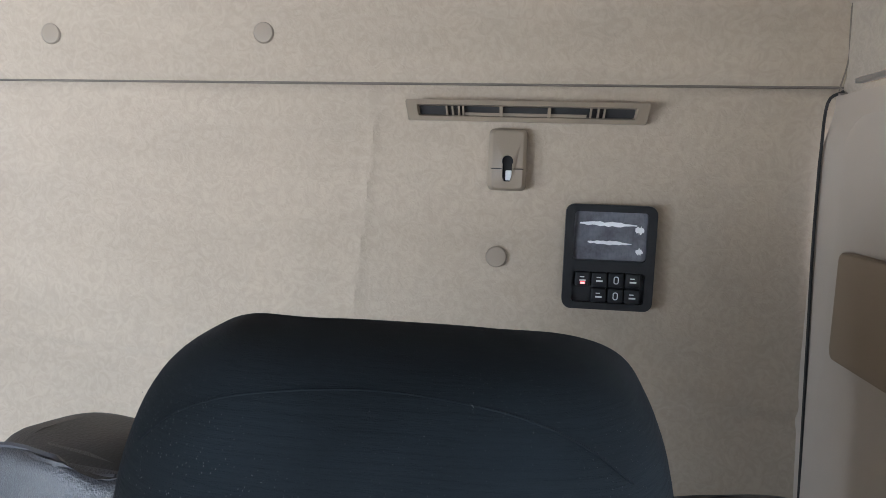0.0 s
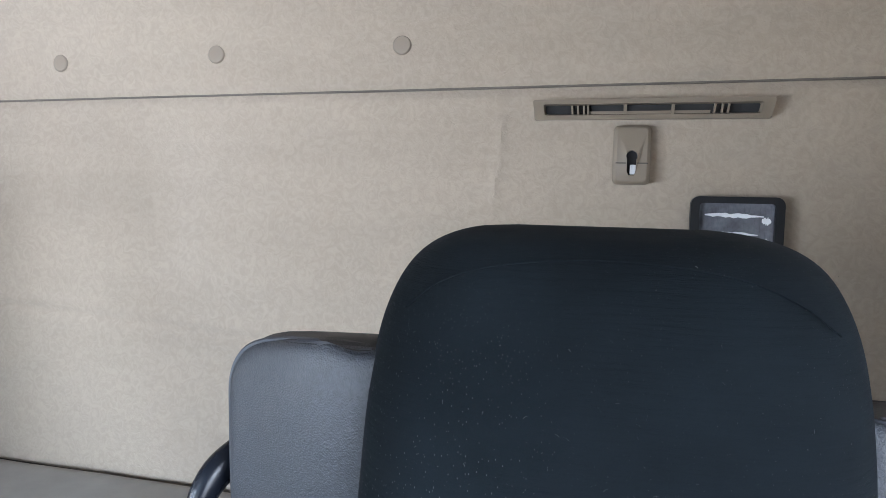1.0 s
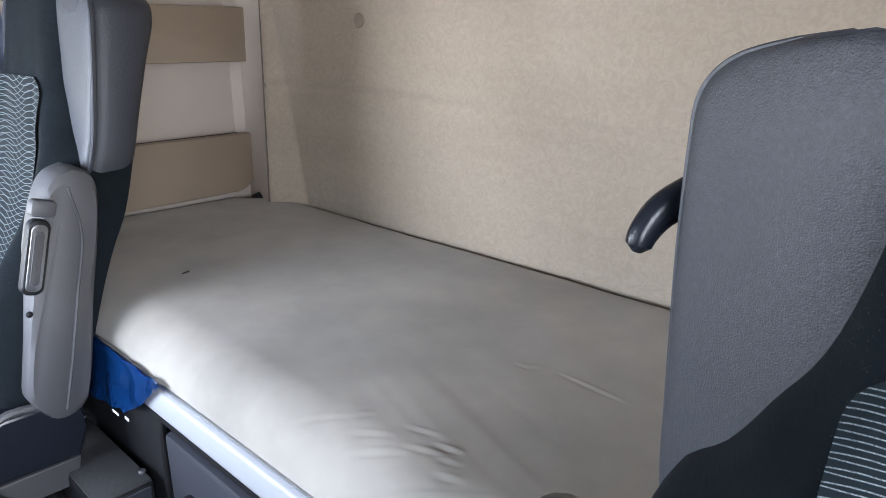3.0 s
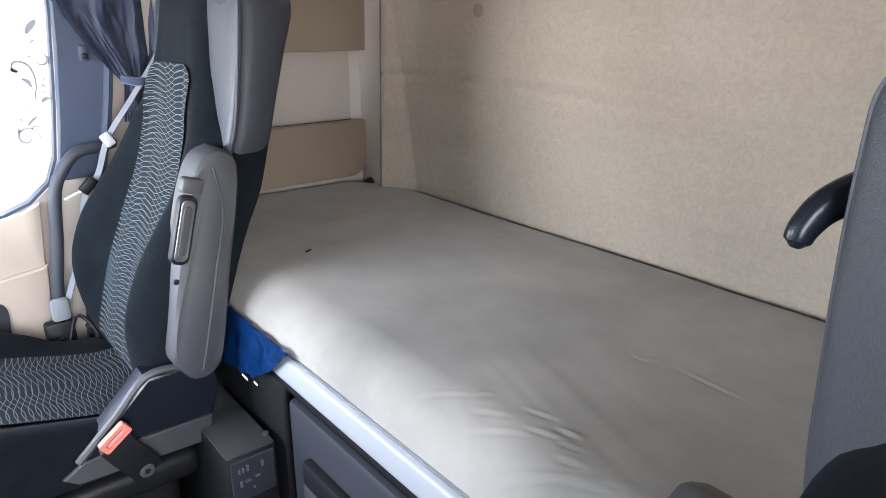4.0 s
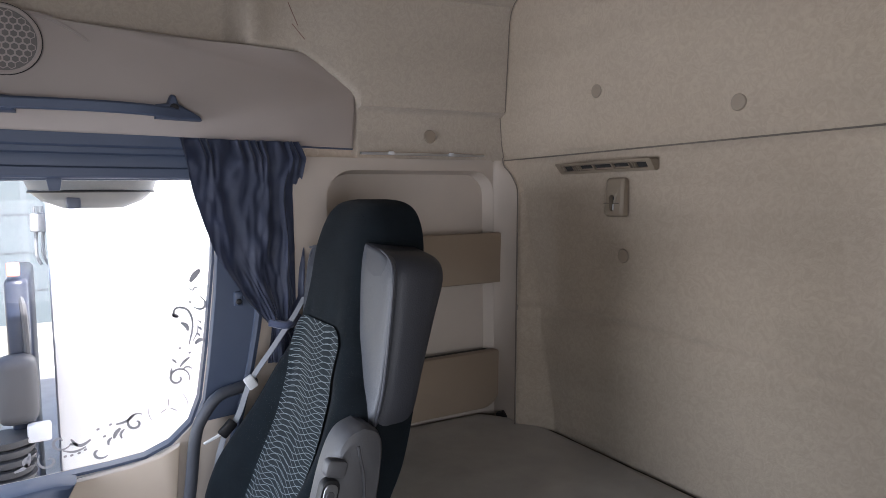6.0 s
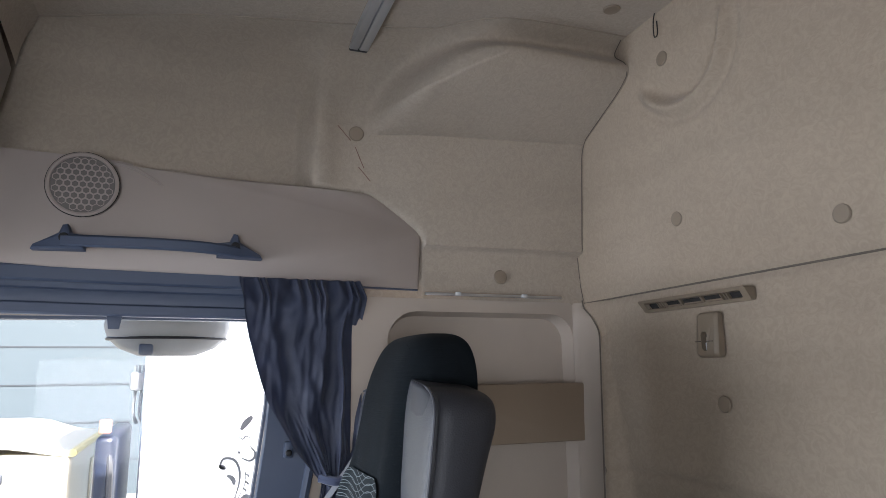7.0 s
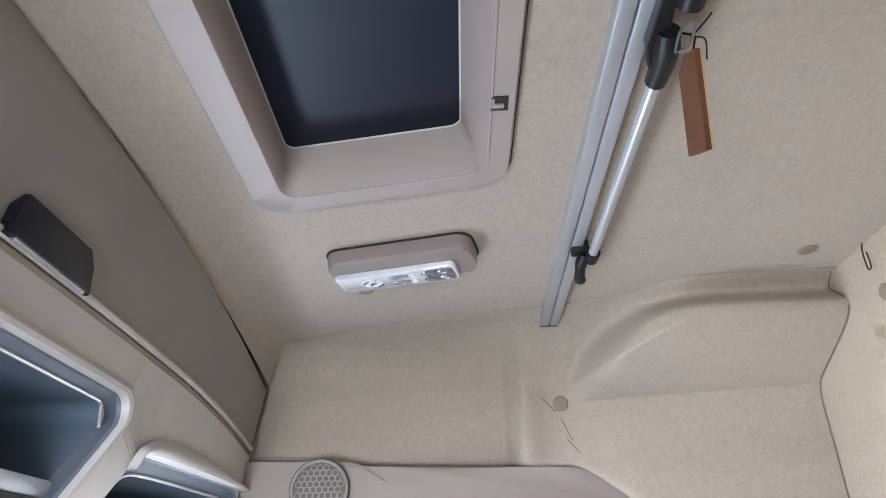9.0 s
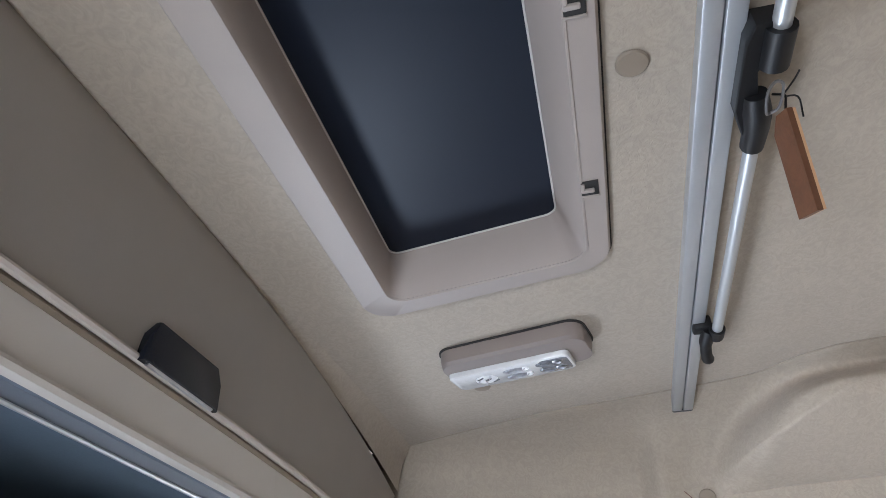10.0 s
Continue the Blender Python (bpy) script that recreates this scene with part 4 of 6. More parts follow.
truck_seat((-0.79, 0, 0), 1, "black cloth truck seat, grey shoulder pads, armrest folded up beside it", 0, arm_at=(0.0, -0.022, 0.0), ahead=0.020)
driver_seat = truck_seat((0.636, -0.105, -0.073), -1, "black cloth truck seat with grey shoulder pads before the bunk", 0.16, 0.008, -0.095, 0.005, (0.030, 0.076, -0.042), 0.056, narrow=0.12)
lever = smooth_line([(-0.185, -0.435, 1.086), (-0.215, -0.450, 1.085), (-0.245, -0.474, 1.077), (-0.265, -0.500, 1.064), (-0.274, -0.512, 1.048), (-0.277, -0.516, 1.033)], 6)
rings = []
for i, p in enumerate(lever):
    k = i / (len(lever) - 1)
    d = (lever[min(i + 1, len(lever) - 1)] - lever[max(i - 1, 0)]).normalized()
    side = d.cross(Vector((0, 0, 1))).normalized()
    tall = side.cross(d).normalized()
    half, thick = 0.0225 - 0.0135 * k**0.7, 0.011 - 0.003 * k
    if k > 0.93:
        half, thick = half * (1 - 9 * (k - 0.93)), thick * (1 - 9 * (k - 0.93))
    rings.append([p + side * thick * math.cos(6.28318 * a / 16) + tall * half * math.copysign(abs(math.sin(6.28318 * a / 16)) ** 0.8, math.sin(6.28318 * a / 16)) for a in range(16)])
part("recliner_lever", loft(rings), HANDLEDARK, driver_seat, "curved dark plastic lever on the shoulder")


def seat_lint(seat, lean, count):
    """Pale hairs and flecks caught in the cloth of a headrest."""
    rng = random.Random(11)
    bm = bmesh.new()
    for _ in range(count):
        x, z = rng.gauss(0.025, 0.070), rng.gauss(1.11, 0.075)
        if abs(x) > 0.122 or not 0.93 < z < 1.235:
            continue
        turn, ln = rng.uniform(0.0, 3.14), rng.choice((0.0002,) * 12 + (0.0003, 0.0003, 0.0010)) * rng.uniform(0.6, 1.3)
        r = rng.choice((0.00007, 0.00008, 0.00013)) if ln < 0.0008 else 0.00006
        ends = []
        for sgn in (-1, 0, 1):
            px, pz = x + sgn * ln * math.cos(turn), z + sgn * ln * math.sin(turn) + (0.3 * ln if sgn == 0 else 0)
            ends.append((px, back_face(px, pz) - 0.0007 + lean * (1.17 - pz), pz - slump(px, pz)))
        join(bm, tube(ends, r, 3))
    return tagged(part("lint", bm, LINT, seat), "pale lint and hairs caught in the cloth", kind="stuff")


seat_lint(driver_seat, 0.16, 360)


# ---- rear wall fittings ----
def wall_vent(xc, z, w, h=0.027):
    """A slot under a hooded frame: its upper edge stands out from the wall, its lower edge lies on it."""
    ob = thing("air_vent", "long narrow tan plastic air vent in the rear wall", "vent", (xc, -0.003, z), "rear wall vents")
    o = round_rect(w, h, 0.004)
    i = round_rect(w - 0.030, h - 0.012, 0.003)
    def put(u, v, t):
        k = v / h + 0.5
        return (u * (0.985 + 0.015 * k), -0.002 - 0.020 * k - t, v)
    part("frame", holed_plate(o, [i], put, 0.003), TAN, ob, angle=30)
    part("hood", loft([[put(u, v, 0.0) for u, v in o], [(u, 0.002, v) for u, v in o]], caps=False), TAN, ob, angle=30)
    part("bevel", loft([[put(u, v, 0.003) for u, v in i], [put(u * 0.985, v * 0.80 + 0.0008, -0.006) for u, v in i]], caps=False), TAN, ob, angle=30)
    part("back_plate", loft([[put(u * 0.99, v * 0.9, -0.0105) for u, v in i], [put(u * 0.99, v * 0.9, -0.0095) for u, v in i]]), DARKGAP, ob, "dark slot behind the vent")
    for a, b in ((-0.265, -0.105), (-0.095, 0.095), (0.105, 0.255)):
        part("slat", loft([[put(u * w, v, t) for v, t in ((-0.0068, -0.0045), (-0.0015, -0.006), (-0.0015, -0.008), (-0.0068, -0.008))] for u in (a, b)]), TAN, ob)
    for k in (-0.33, -0.305, -0.278, -0.26, -0.1, 0.1, 0.27, 0.30, 0.325):
        t = 0.0013 if abs(k) > 0.2 else 0.0022
        part("divider", loft([[put(k * w + du, dv, dt) for du, dt in ((-t, -0.001), (t, -0.001), (t, -0.0085), (-t, -0.0085))] for dv in (-0.0068, 0.0068)]), TAN, ob)
    return ob


wall_vent(0.681, 1.3255, 0.333)
wall_vent(-0.690, 1.321, 0.296, 0.025)


def coat_hook(xc, zt):
    """Latch block with a keyhole slot."""
    ob = thing("strap_anchor", "tan plastic anchor block with a keyhole slot on the rear wall", "anchor", (xc, -0.002, zt - 0.0445), "rear wall anchors")
    w, h = 0.054, 0.086
    o = round_rect(w, h, 0.008)
    slot = [(0.0080 * math.cos(a), -0.002 + 0.0080 * math.sin(a)) for a in [radians(-35 + 25 * i) for i in range(11)]]
    slot += [(-0.0066, -0.010), (-0.0066, -0.024), (-0.0040, -0.030), (0.0040, -0.030), (0.0066, -0.024), (0.0066, -0.010)]
    def put(u, v, t):
        k = v / h + 0.5
        return (u, -t * (1.0 - 0.52 * k**2.4 - 0.35 * (1 - k) ** 5), v)
    small = round_rect(w - 0.012, h - 0.008, 0.006)
    mid = round_rect(w - 0.004, h - 0.003, 0.007)
    bm = holed_plate(small, [slot], put, 0.0265)
    join(bm, loft([[put(u, v, 0.0) for u, v in o], [put(u, v, 0.019) for u, v in o], [put(u, v, 0.0235) for u, v in mid], [put(u, v, 0.0262) for u, v in small]], caps=False))
    part("block", bm, TAN, ob, angle=30)
    part("slot_back", rbox((0, -0.006, -0.008), (0.022, 0.010, 0.050)), BLACK, ob, "dark hollow of the slot")
    for sg in (-1, 1):
        part("cross_joint", rbox((sg * 0.0150, -0.0243, -0.0125), (0.0150, 0.002, 0.0012)), DARKGAP, ob)
    part("tongue", rbox((0.002, -0.015, -0.0215), (0.0085, 0.008, 0.014), 0.001), PALE, ob, "pale strap tongue in the slot")
    return ob


coat_hook(0.660, 1.304)
coat_hook(-0.650, 1.297)


def control_panel():
    ob = thing("bunk_control_panel", "black bunk control panel with reading lamp and button rows", "control panel", (0.8065, -0.002, 1.128))
    w, h = 0.124, 0.147
    def put(u, v, t):
        return (u, -t, v)
    hole = [(a, b + 0.030) for a, b in round_rect(0.100, 0.068, 0.005)]
    low = [(a, b - 0.042) for a, b in round_rect(0.100, 0.044, 0.005)]
    part("bezel", holed_plate(round_rect(w, h, 0.012), [hole, low], put, 0.014), BLACK, ob)
    part("key_bed", rbox((0, -0.003, -0.042), (0.104, 0.004, 0.048)), BLACK, ob)
    part("lamp_back", rbox((0, -0.0035, 0.030), (0.104, 0.005, 0.072)), SCREEN, ob, "ribbed reading lamp lens")
    rng = random.Random(5)
    # Ragged white streaks paint the glints in the lamp.
    for z, x0, x1, hh in ((0.047, -0.042, 0.036, 0.0036), (0.021, -0.030, 0.030, 0.0030), (0.040, 0.034, 0.046, 0.0060), (0.010, 0.036, 0.046, 0.0050)):
        n_ = 14
        top = [(x0 + (x1 - x0) * k / n_, z + hh * (0.6 + 0.6 * rng.random()) * math.sin(math.pi * (0.12 + 0.8 * k / n_)) - 0.0012 * k / n_) for k in range(n_ + 1)]
        low = [(x0 + (x1 - x0) * k / n_, z - hh * (0.4 + 0.7 * rng.random()) * math.sin(math.pi * (0.12 + 0.8 * k / n_)) - 0.0012 * k / n_) for k in range(n_, -1, -1)]
        part("reflector", loft([[(u, -0.0063, v) for u, v in top + low], [(u, -0.0075, v) for u, v in top + low]]), FOILGLINT, ob, "white streak painted as a glint of the lamp's foil reflector", smooth=False)
    for i in range(14):
        part("lens_rib", rbox((-0.045 + 0.007 * i, -0.0068, 0.030), (0.0012, 0.0010, 0.064)), SCREEN, ob)
    for j in range(2):
        for i in range(4):
            if j == 1 and i == 0:
                continue
            x, z = -0.0345 + 0.023 * i, -0.031 - 0.0225 * j
            key = part("button", rbox((x, -0.008, z), (0.021, 0.010, 0.020), 0.002), BLACK, ob)
            if i == 2:
                part("symbol", holed_plate([(x + a, z + b) for a, b in round_rect(0.007, 0.011, 0.003)], [[(x + a, z + b) for a, b in round_rect(0.0045, 0.0085, 0.002)]], lambda u, v, t: (u, -0.0131 - t, v), 0.0004), WHITEMARK, key)
            else:
                part("symbol", rbox((x, -0.0133, z - 0.002), (0.009, 0.0006, 0.0022)), WHITEMARK, key)
                part("symbol", rbox((x - 0.001, -0.0133, z + 0.003), (0.006, 0.0006, 0.0014)), WHITEMARK, key)
    part("indicator", rbox((-0.0345, -0.0137, -0.0365), (0.006, 0.0008, 0.0028)), LED, ob, "small glowing red indicator")
    return ob


control_panel()
for s in (-1,):
    clip = thing("wire_clip", "small bent wire clip hanging on the rear wall", "clip", (s * 0.651, -0.079, 1.888))
    part("wire", tube(smooth_line([(0, -0.004, 0.02), (-0.004, -0.006, 0.0), (-0.005, -0.006, -0.030), (0, -0.006, -0.036), (0.006, -0.006, -0.030), (0.006, -0.006, -0.004)], 5), 0.0013, 6), DARKGAP, clip)


# ---- side: overhead console, window, curtain, door ----
CONSOLE = [(-0.436, 1.376), (-0.436, 1.500), (-0.452, 1.520), (-0.535, 1.582), (-0.575, 1.596), (-0.80, 1.604), (-1.05, 1.612), (-1.09, 1.622), (-1.30, 1.628), (-1.430, 1.632), (-1.430, 1.406), (-1.20, 1.394), (-0.80, 1.382)]


def console(s, name_words):
    ob = thing("overhead_console", name_words, "console", (s * 1.085, -0.90, 1.49), "overhead consoles")
    pts = smooth_line([(a, b, 0) for a, b in CONSOLE[1:-3]], 3)
    outline = [CONSOLE[0]] + [(p.x, p.y) for p in pts] + CONSOLE[-3:]
    def put(u, v, w):
        bow = 0.018 * ((v - 1.50) / 0.12) ** 2
        return (s * (0.075 - w + bow), u + 0.90, v - 1.49)
    bm = slab(outline, put, 0.075, 0.012)
    part("shell", bm, PLASTIC, ob, angle=50)
    part("lower_edge", tube([put(a, b, 0.070) for a, b in ((-0.44, 1.377), (-0.80, 1.383), (-1.20, 1.395), (-1.38, 1.404))], 0.003, 6), BLUEGREY, ob)
    part("mound_edge", tube(smooth_line([put(a, b, 0.0745) for a, b in ((-1.10, 1.616), (-1.06, 1.608), (-1.03, 1.592), (-1.00, 1.572))], 4), [0.004] * 8 + [0.003] * 4 + [0.001], 6), PLASTIC, ob)
    # loudspeaker grille of hexagons
    cy, cz, r = -1.146, 1.560, 0.062
    ring = [[(s * (-0.001 - w), cy + 0.90 + rr * math.cos(a), cz - 1.49 + rr * math.sin(a)) for a in [6.28318 * k / 40 for k in range(40)]] for rr, w in ((r + 0.003, -0.01), (r + 0.003, 0.003), (r, 0.005), (r - 0.004, 0.003), (r - 0.005, -0.004))]
    grille = part("speaker_grille", loft(ring, caps=False), PLASTIC, ob, "round loudspeaker grille with hexagonal holes")
    bm = bmesh.new()
    step = 0.0135
    for i in range(-6, 7):
        for j in range(-6, 7):
            y, z = step * (i + 0.5 * (j % 2)), step * 0.866 * j
            if math.hypot(y, z) < r - 0.011:
                hexo = [(y + 0.0078 * math.cos(radians(30 + 60 * k)), z + 0.0078 * math.sin(radians(30 + 60 * k))) for k in range(6)]
                hexi = [(y + 0.0062 * math.cos(radians(30 + 60 * k)), z + 0.0062 * math.sin(radians(30 + 60 * k))) for k in range(6)]
                lo = [bm.verts.new((s * -0.0025, cy + 0.90 + a, cz - 1.49 + b)) for a, b in hexo]
                hi = [bm.verts.new((s * -0.0025, cy + 0.90 + a, cz - 1.49 + b)) for a, b in hexi]
                dp = [bm.verts.new((s * 0.0010, cy + 0.90 + a, cz - 1.49 + b)) for a, b in hexi]
                for k in range(6):
                    m_ = (k + 1) % 6
                    bm.faces.new((lo[k], lo[m_], hi[m_], hi[k]))
                    bm.faces.new((hi[k], hi[m_], dp[m_], dp[k]))
    part("hexagon_mesh", bm, PLASTIC, grille, smooth=False)
    gap = [(s * -0.0012, cy + 0.90 + (r + 0.0036) * math.cos(6.28318 * k / 40), cz - 1.49 + (r + 0.0036) * math.sin(6.28318 * k / 40)) for k in range(41)]
    part("grille_gap", tube(gap, 0.0013, 6), DARKGAP, grille, "thin dark gap round the grille")
    back = [(s * -0.0005, cy + 0.90 + (r - 0.004) * math.cos(6.28318 * k / 40), cz - 1.49 + (r - 0.004) * math.sin(6.28318 * k / 40)) for k in range(40)]
    bm = bmesh.new()
    bm.faces.new([bm.verts.new(p) for p in back])
    part("mesh_backing", bm, GRILLEBACK, grille)
    # grab bar
    bar = smooth_line([(s * -0.030, -1.17 + 0.90, 1.441 - 1.49), (s * -0.044, -1.0 + 0.90, 1.441 - 1.49), (s * -0.044, -0.90 + 0.90, 1.438 - 1.49), (s * -0.030, -0.845 + 0.90, 1.434 - 1.49)], 6)
    rings = [[(p.x + s * 0.008 * a, p.y, p.z + 0.011 * b) for a, b in ((-1, -0.8), (-0.4, -1), (0.8, -1), (1, -0.6), (1, 0.7), (0.6, 1), (-0.5, 1), (-1, 0.6))] for p in bar]
    grab = part("grab_bar", loft(rings), BLUEGREY, ob, "dark blue-grey plastic grab bar")
    for y, d in ((-1.165, -1), (-0.855, 1)):
        foot = [(y - d * 0.035, 1.425), (y + d * 0.055, 1.423), (y + d * 0.052, 1.430), (y + d * 0.01, 1.456), (y + d * 0.004, 1.472), (y - d * 0.004, 1.474), (y - d * 0.012, 1.456), (y - d * 0.035, 1.452)]
        part("bar_foot", slab(foot, lambda u, v, w: (s * (-w - 0.0005), u + 0.90, v - 1.49), 0.034, 0.008), BLUEGREY, grab)
        part("foot_screw", disc((s * -0.034, y + 0.90, 1.446 - 1.49), 0.009, 0.003, (-s, 0, 0), 14, 0.001), BLACK, grab)
    return ob


console(-1, "beige plastic overhead console with speaker grille above the door window")

# aluminium curtain track below the strip
for s in (-1, 1):
    track = thing("curtain_track", "thin aluminium curtain track under the side lining", "curtain track", (s * 1.082, -0.25, 1.366))
    part("profile", rbox((0, 0, 0), (0.010, 0.36, 0.006), 0.001), ALU, track)
    for y in (-0.10, 0.075):
        part("glider", rbox((-s * 0.006, y, 0.001), (0.008, 0.014, 0.009), 0.002), PALE, track, "small white glider")

# door wall with the window opening
WINDOW = [(-1.70, 0.66), (-1.40, 0.664), (-1.15, 0.672), (-1.00, 0.678), (-0.93, 0.684), (-0.875, 0.705), (-0.83, 0.745), (-0.808, 0.80), (-0.79, 0.92), (-0.768, 1.115), (-0.762, 1.22), (-0.772, 1.285), (-0.80, 1.307), (-1.10, 1.307), (-1.435, 1.303), (-1.47, 1.29), (-1.55, 1.12)]


def door_wall(s, name, words, holes):
    def put(u, v, w):
        return (s * (1.145 + w), u, v)
    o = [(-1.98, -0.05), (-0.55, -0.05), (-0.55, 1.36), (-1.385, 1.36), (-1.385, 2.10), (-1.98, 2.10)]
    return structure(name, holed_plate(o, holes, put, 0.06), PANEL, words, "door", smooth=False)


door_wall(-1, "door_1", "beige lined passenger door with a large window", [WINDOW])
door_wall(1, "door_2", "beige lined driver door with a large window", [WINDOW])
for s, nm in ((-1, "window_1"), (1, "window_2")):
    ob = thing(nm, "clear side window glass with grey ornamental stickers" if s < 0 else "clear side window glass in the driver door", "window", (s * 1.185, 0, 0), kind="structure")
    bm = bmesh.new()
    bm.faces.new([bm.verts.new((0, u, v)) for u, v in WINDOW])
    g = part("pane", bm, PANE, ob)
    g.visible_shadow = False
    ring = [(u, v) for u, v in WINDOW]
    cy, cz = -1.15, 0.98
    seal_in = [(cy + (u - cy) * 0.985, cz + (v - cz) * 0.98) for u, v in ring]
    part("seal", loft([[(-s * 0.030, u, v) for u, v in ring], [(-s * 0.030, u, v) for u, v in seal_in], [(0, u, v) for u, v in seal_in]], caps=False), BLUEGREY, ob, "dark rubber window seal")


# Hidden fillers, added where light came in between door wall and side panel.
for s in (-1, 1):
    structure("pillar_return", rbox((s * 1.130, -0.560, 0.64), (0.060, 0.060, 1.38), 0.004), PANEL, "hidden beige filler added to close the light gap behind the side panel", "trim")


def trim_piece(name, bm, mat, words):
    return tagged(part(name, bm, mat), words, "trim", kind="structure")


for s in (-1,):
    # header over the door window: three rounded mouldings
    for z, d, hh in ((1.380, 0.030, 0.016), (1.362, 0.020, 0.012), (1.338, 0.012, 0.030), (1.314, 0.018, 0.012)):
        pts = smooth_line([(s * (1.145 - d), -0.70, z), (s * (1.145 - d), -1.05, z + 0.002), (s * (1.145 - d), -1.36, z + 0.004), (s * (1.145 - d), -1.44 - 0.3 * (z - 1.3), z - 0.02), (s * (1.147 - d), -1.53 - 0.3 * (z - 1.3), z - 0.16), (s * (1.15 - d), -1.64, z - 0.42), (s * (1.15 - d), -1.70, z - 0.70)], 5)
        rings = [[(p.x + s * 0.014 * a, p.y - b * hh * min(1, max(0, (-1.36 - p.y) / 0.1)), p.z + b * hh * (1 - min(1, max(0, (-1.36 - p.y) / 0.1)))) for a, b in ((-1, -0.7), (-0.7, -1), (1, -1), (1, 1), (-0.7, 1), (-1, 0.7))] for p in pts]
        trim_piece("window_header", loft(rings), BLUEGREY, "dark blue-grey moulding over the door window")
    tab = thing("blind_tab", "small dark plastic tab hanging over the window", "tab", (s * 1.128, -1.075, 1.295))
    part("tab_body", slab([(-0.016, 0.020), (0.016, 0.020), (0.010, -0.016), (-0.010, -0.016)], lambda u, v, w: (-s * w, u, v), 0.006, 0.002), BLUEGREY, tab)
    # pillar beside the window
    pil = [(-0.772, 1.31), (-0.762, 1.20), (-0.775, 1.05), (-0.795, 0.88), (-0.808, 0.80), (-0.825, 0.765), (-0.80, 0.755), (-0.72, 0.76), (-0.70, 0.90), (-0.668, 1.10), (-0.655, 1.31)]
    trim_piece("pillar_cover", slab(pil, lambda u, v, w: (s * (1.148 - w), u, v), 0.026, 0.006), BLUEGREY, "dark blue-grey pillar cover beside the window")
    trim_piece("pillar_seal", tube(smooth_line([(s * 1.125, -0.655, 1.30), (s * 1.125, -0.672, 1.05), (s * 1.125, -0.70, 0.88), (s * 1.125, -0.74, 0.72), (s * 1.125, -0.80, 0.45), (s * 1.125, -0.82, 0.2)], 6), 0.011, 8), BLUEGREY, "dark rubber door seal")
    trim_piece("pillar_strip", rbox((s * 1.115, -0.61, 0.80), (0.03, 0.055, 1.08), 0.008), PANEL, "pale plastic strip behind the door seal")
    knob = thing("belt_guide", "dark plastic belt height adjuster on the pillar", "belt guide", (s * 1.120, -0.725, 1.03))
    part("plate", rbox((0, 0, 0), (0.014, 0.020, 0.034), 0.004), BLUEGREY, knob)
    part("button", disc((-s * 0.006, 0, -0.006), 0.007, 0.006, (-s, 0, 0), 12, 0.002), BLACK, knob)
    grab = thing("grab_handle", "dark grey tubular grab handle on the door pillar", "handle", (s * 1.09, -0.80, 0.6))
    path = smooth_line([(0, -0.085, -0.32), (0, -0.067, -0.092), (0, -0.049, 0.025), (0, -0.034, 0.140), (0, -0.010, 0.189), (0, 0.021, 0.221), (s * 0.01, 0.073, 0.229), (s * 0.04, 0.105, 0.229)], 6)
    part("bar", tube(path, 0.0135, 12), PIPEGREY, grab)


def curtain():
    s = -1
    ob = thing("window_curtain", "dark navy gathered curtain tied back beside the window", "curtain", (s * 1.085, -0.63, 1.38))
    left = [(1.385, -0.848), (1.35, -0.838), (1.281, -0.825), (1.176, -0.792), (1.126, -0.774), (1.041, -0.722), (1.00, -0.690), (0.965, -0.662), (0.93, -0.668), (0.88, -0.672)]
    right = [(1.385, -0.582), (1.35, -0.570), (1.30, -0.578), (1.25, -0.582), (1.176, -0.578), (1.03, -0.586), (1.00, -0.598), (0.965, -0.615), (0.93, -0.595), (0.88, -0.585)]
    def edge(tab, z):
        return lerp_table([(zz, yy) for zz, yy in tab[::-1]], z)[0]
    def cloth(u, v):
        z = 1.388 - 0.508 * v
        a, b = edge(left, z), edge(right, z)
        squeeze = max(0.15, (b - a) / 0.27)
        bend = noise.noise(Vector((u * 2.2, v * 1.5, 0.5))) + 0.4 * noise.noise(Vector((u * 5.0, v * 3.5, 2.5)))
        turn = 6.28318 * (2.3 * u + 0.75 * bend + 0.35 * v)
        small = 6.28318 * (11.0 * u + 1.8 * noise.noise(Vector((u * 6, v * 3, 3.5))))
        amp = 0.010 * min(1, 0.12 + v * 1.5) * (0.45 + 0.55 * squeeze)
        x = amp * (math.sin(turn) + 0.3 * math.sin(2.3 * turn + 1.0))
        x += (0.0060 * bump_at(v - 0.02, 0.10) + 0.0022 * bump_at(v - 0.80, 0.16)) * math.sin(small)
        # slanting crumples
        x += 0.0060 * noise.noise(Vector((u * 7 + v * 5, v * 9 - u * 3, 8.0))) * (0.4 + v) + 0.0030 * noise.noise(Vector((u * 16 + v * 9, v * 16, 1.0)))
        x += 0.012 * (1 - squeeze) + 0.010 * bump_at(v - 0.10, 0.08)
        x += 0.004 * bump_at(u, 0.03)
        y = a + (b - a) * (u + 0.014 * math.cos(turn))
        return (x, y + 0.63, z - 1.38)
    bm = grid(200, 130, cloth)
    bmesh.ops.solidify(bm, geom=bm.faces[:], thickness=0.002)
    part("cloth", bm, CURTAIN, ob, angle=180)
    part("tie_band", tube(smooth_line([(0.004, -0.035, -0.405), (0.024, 0.0, -0.412), (0.004, 0.035, -0.400)], 5), 0.010, 8), CURTAIN, ob)
    return ob


curtain()

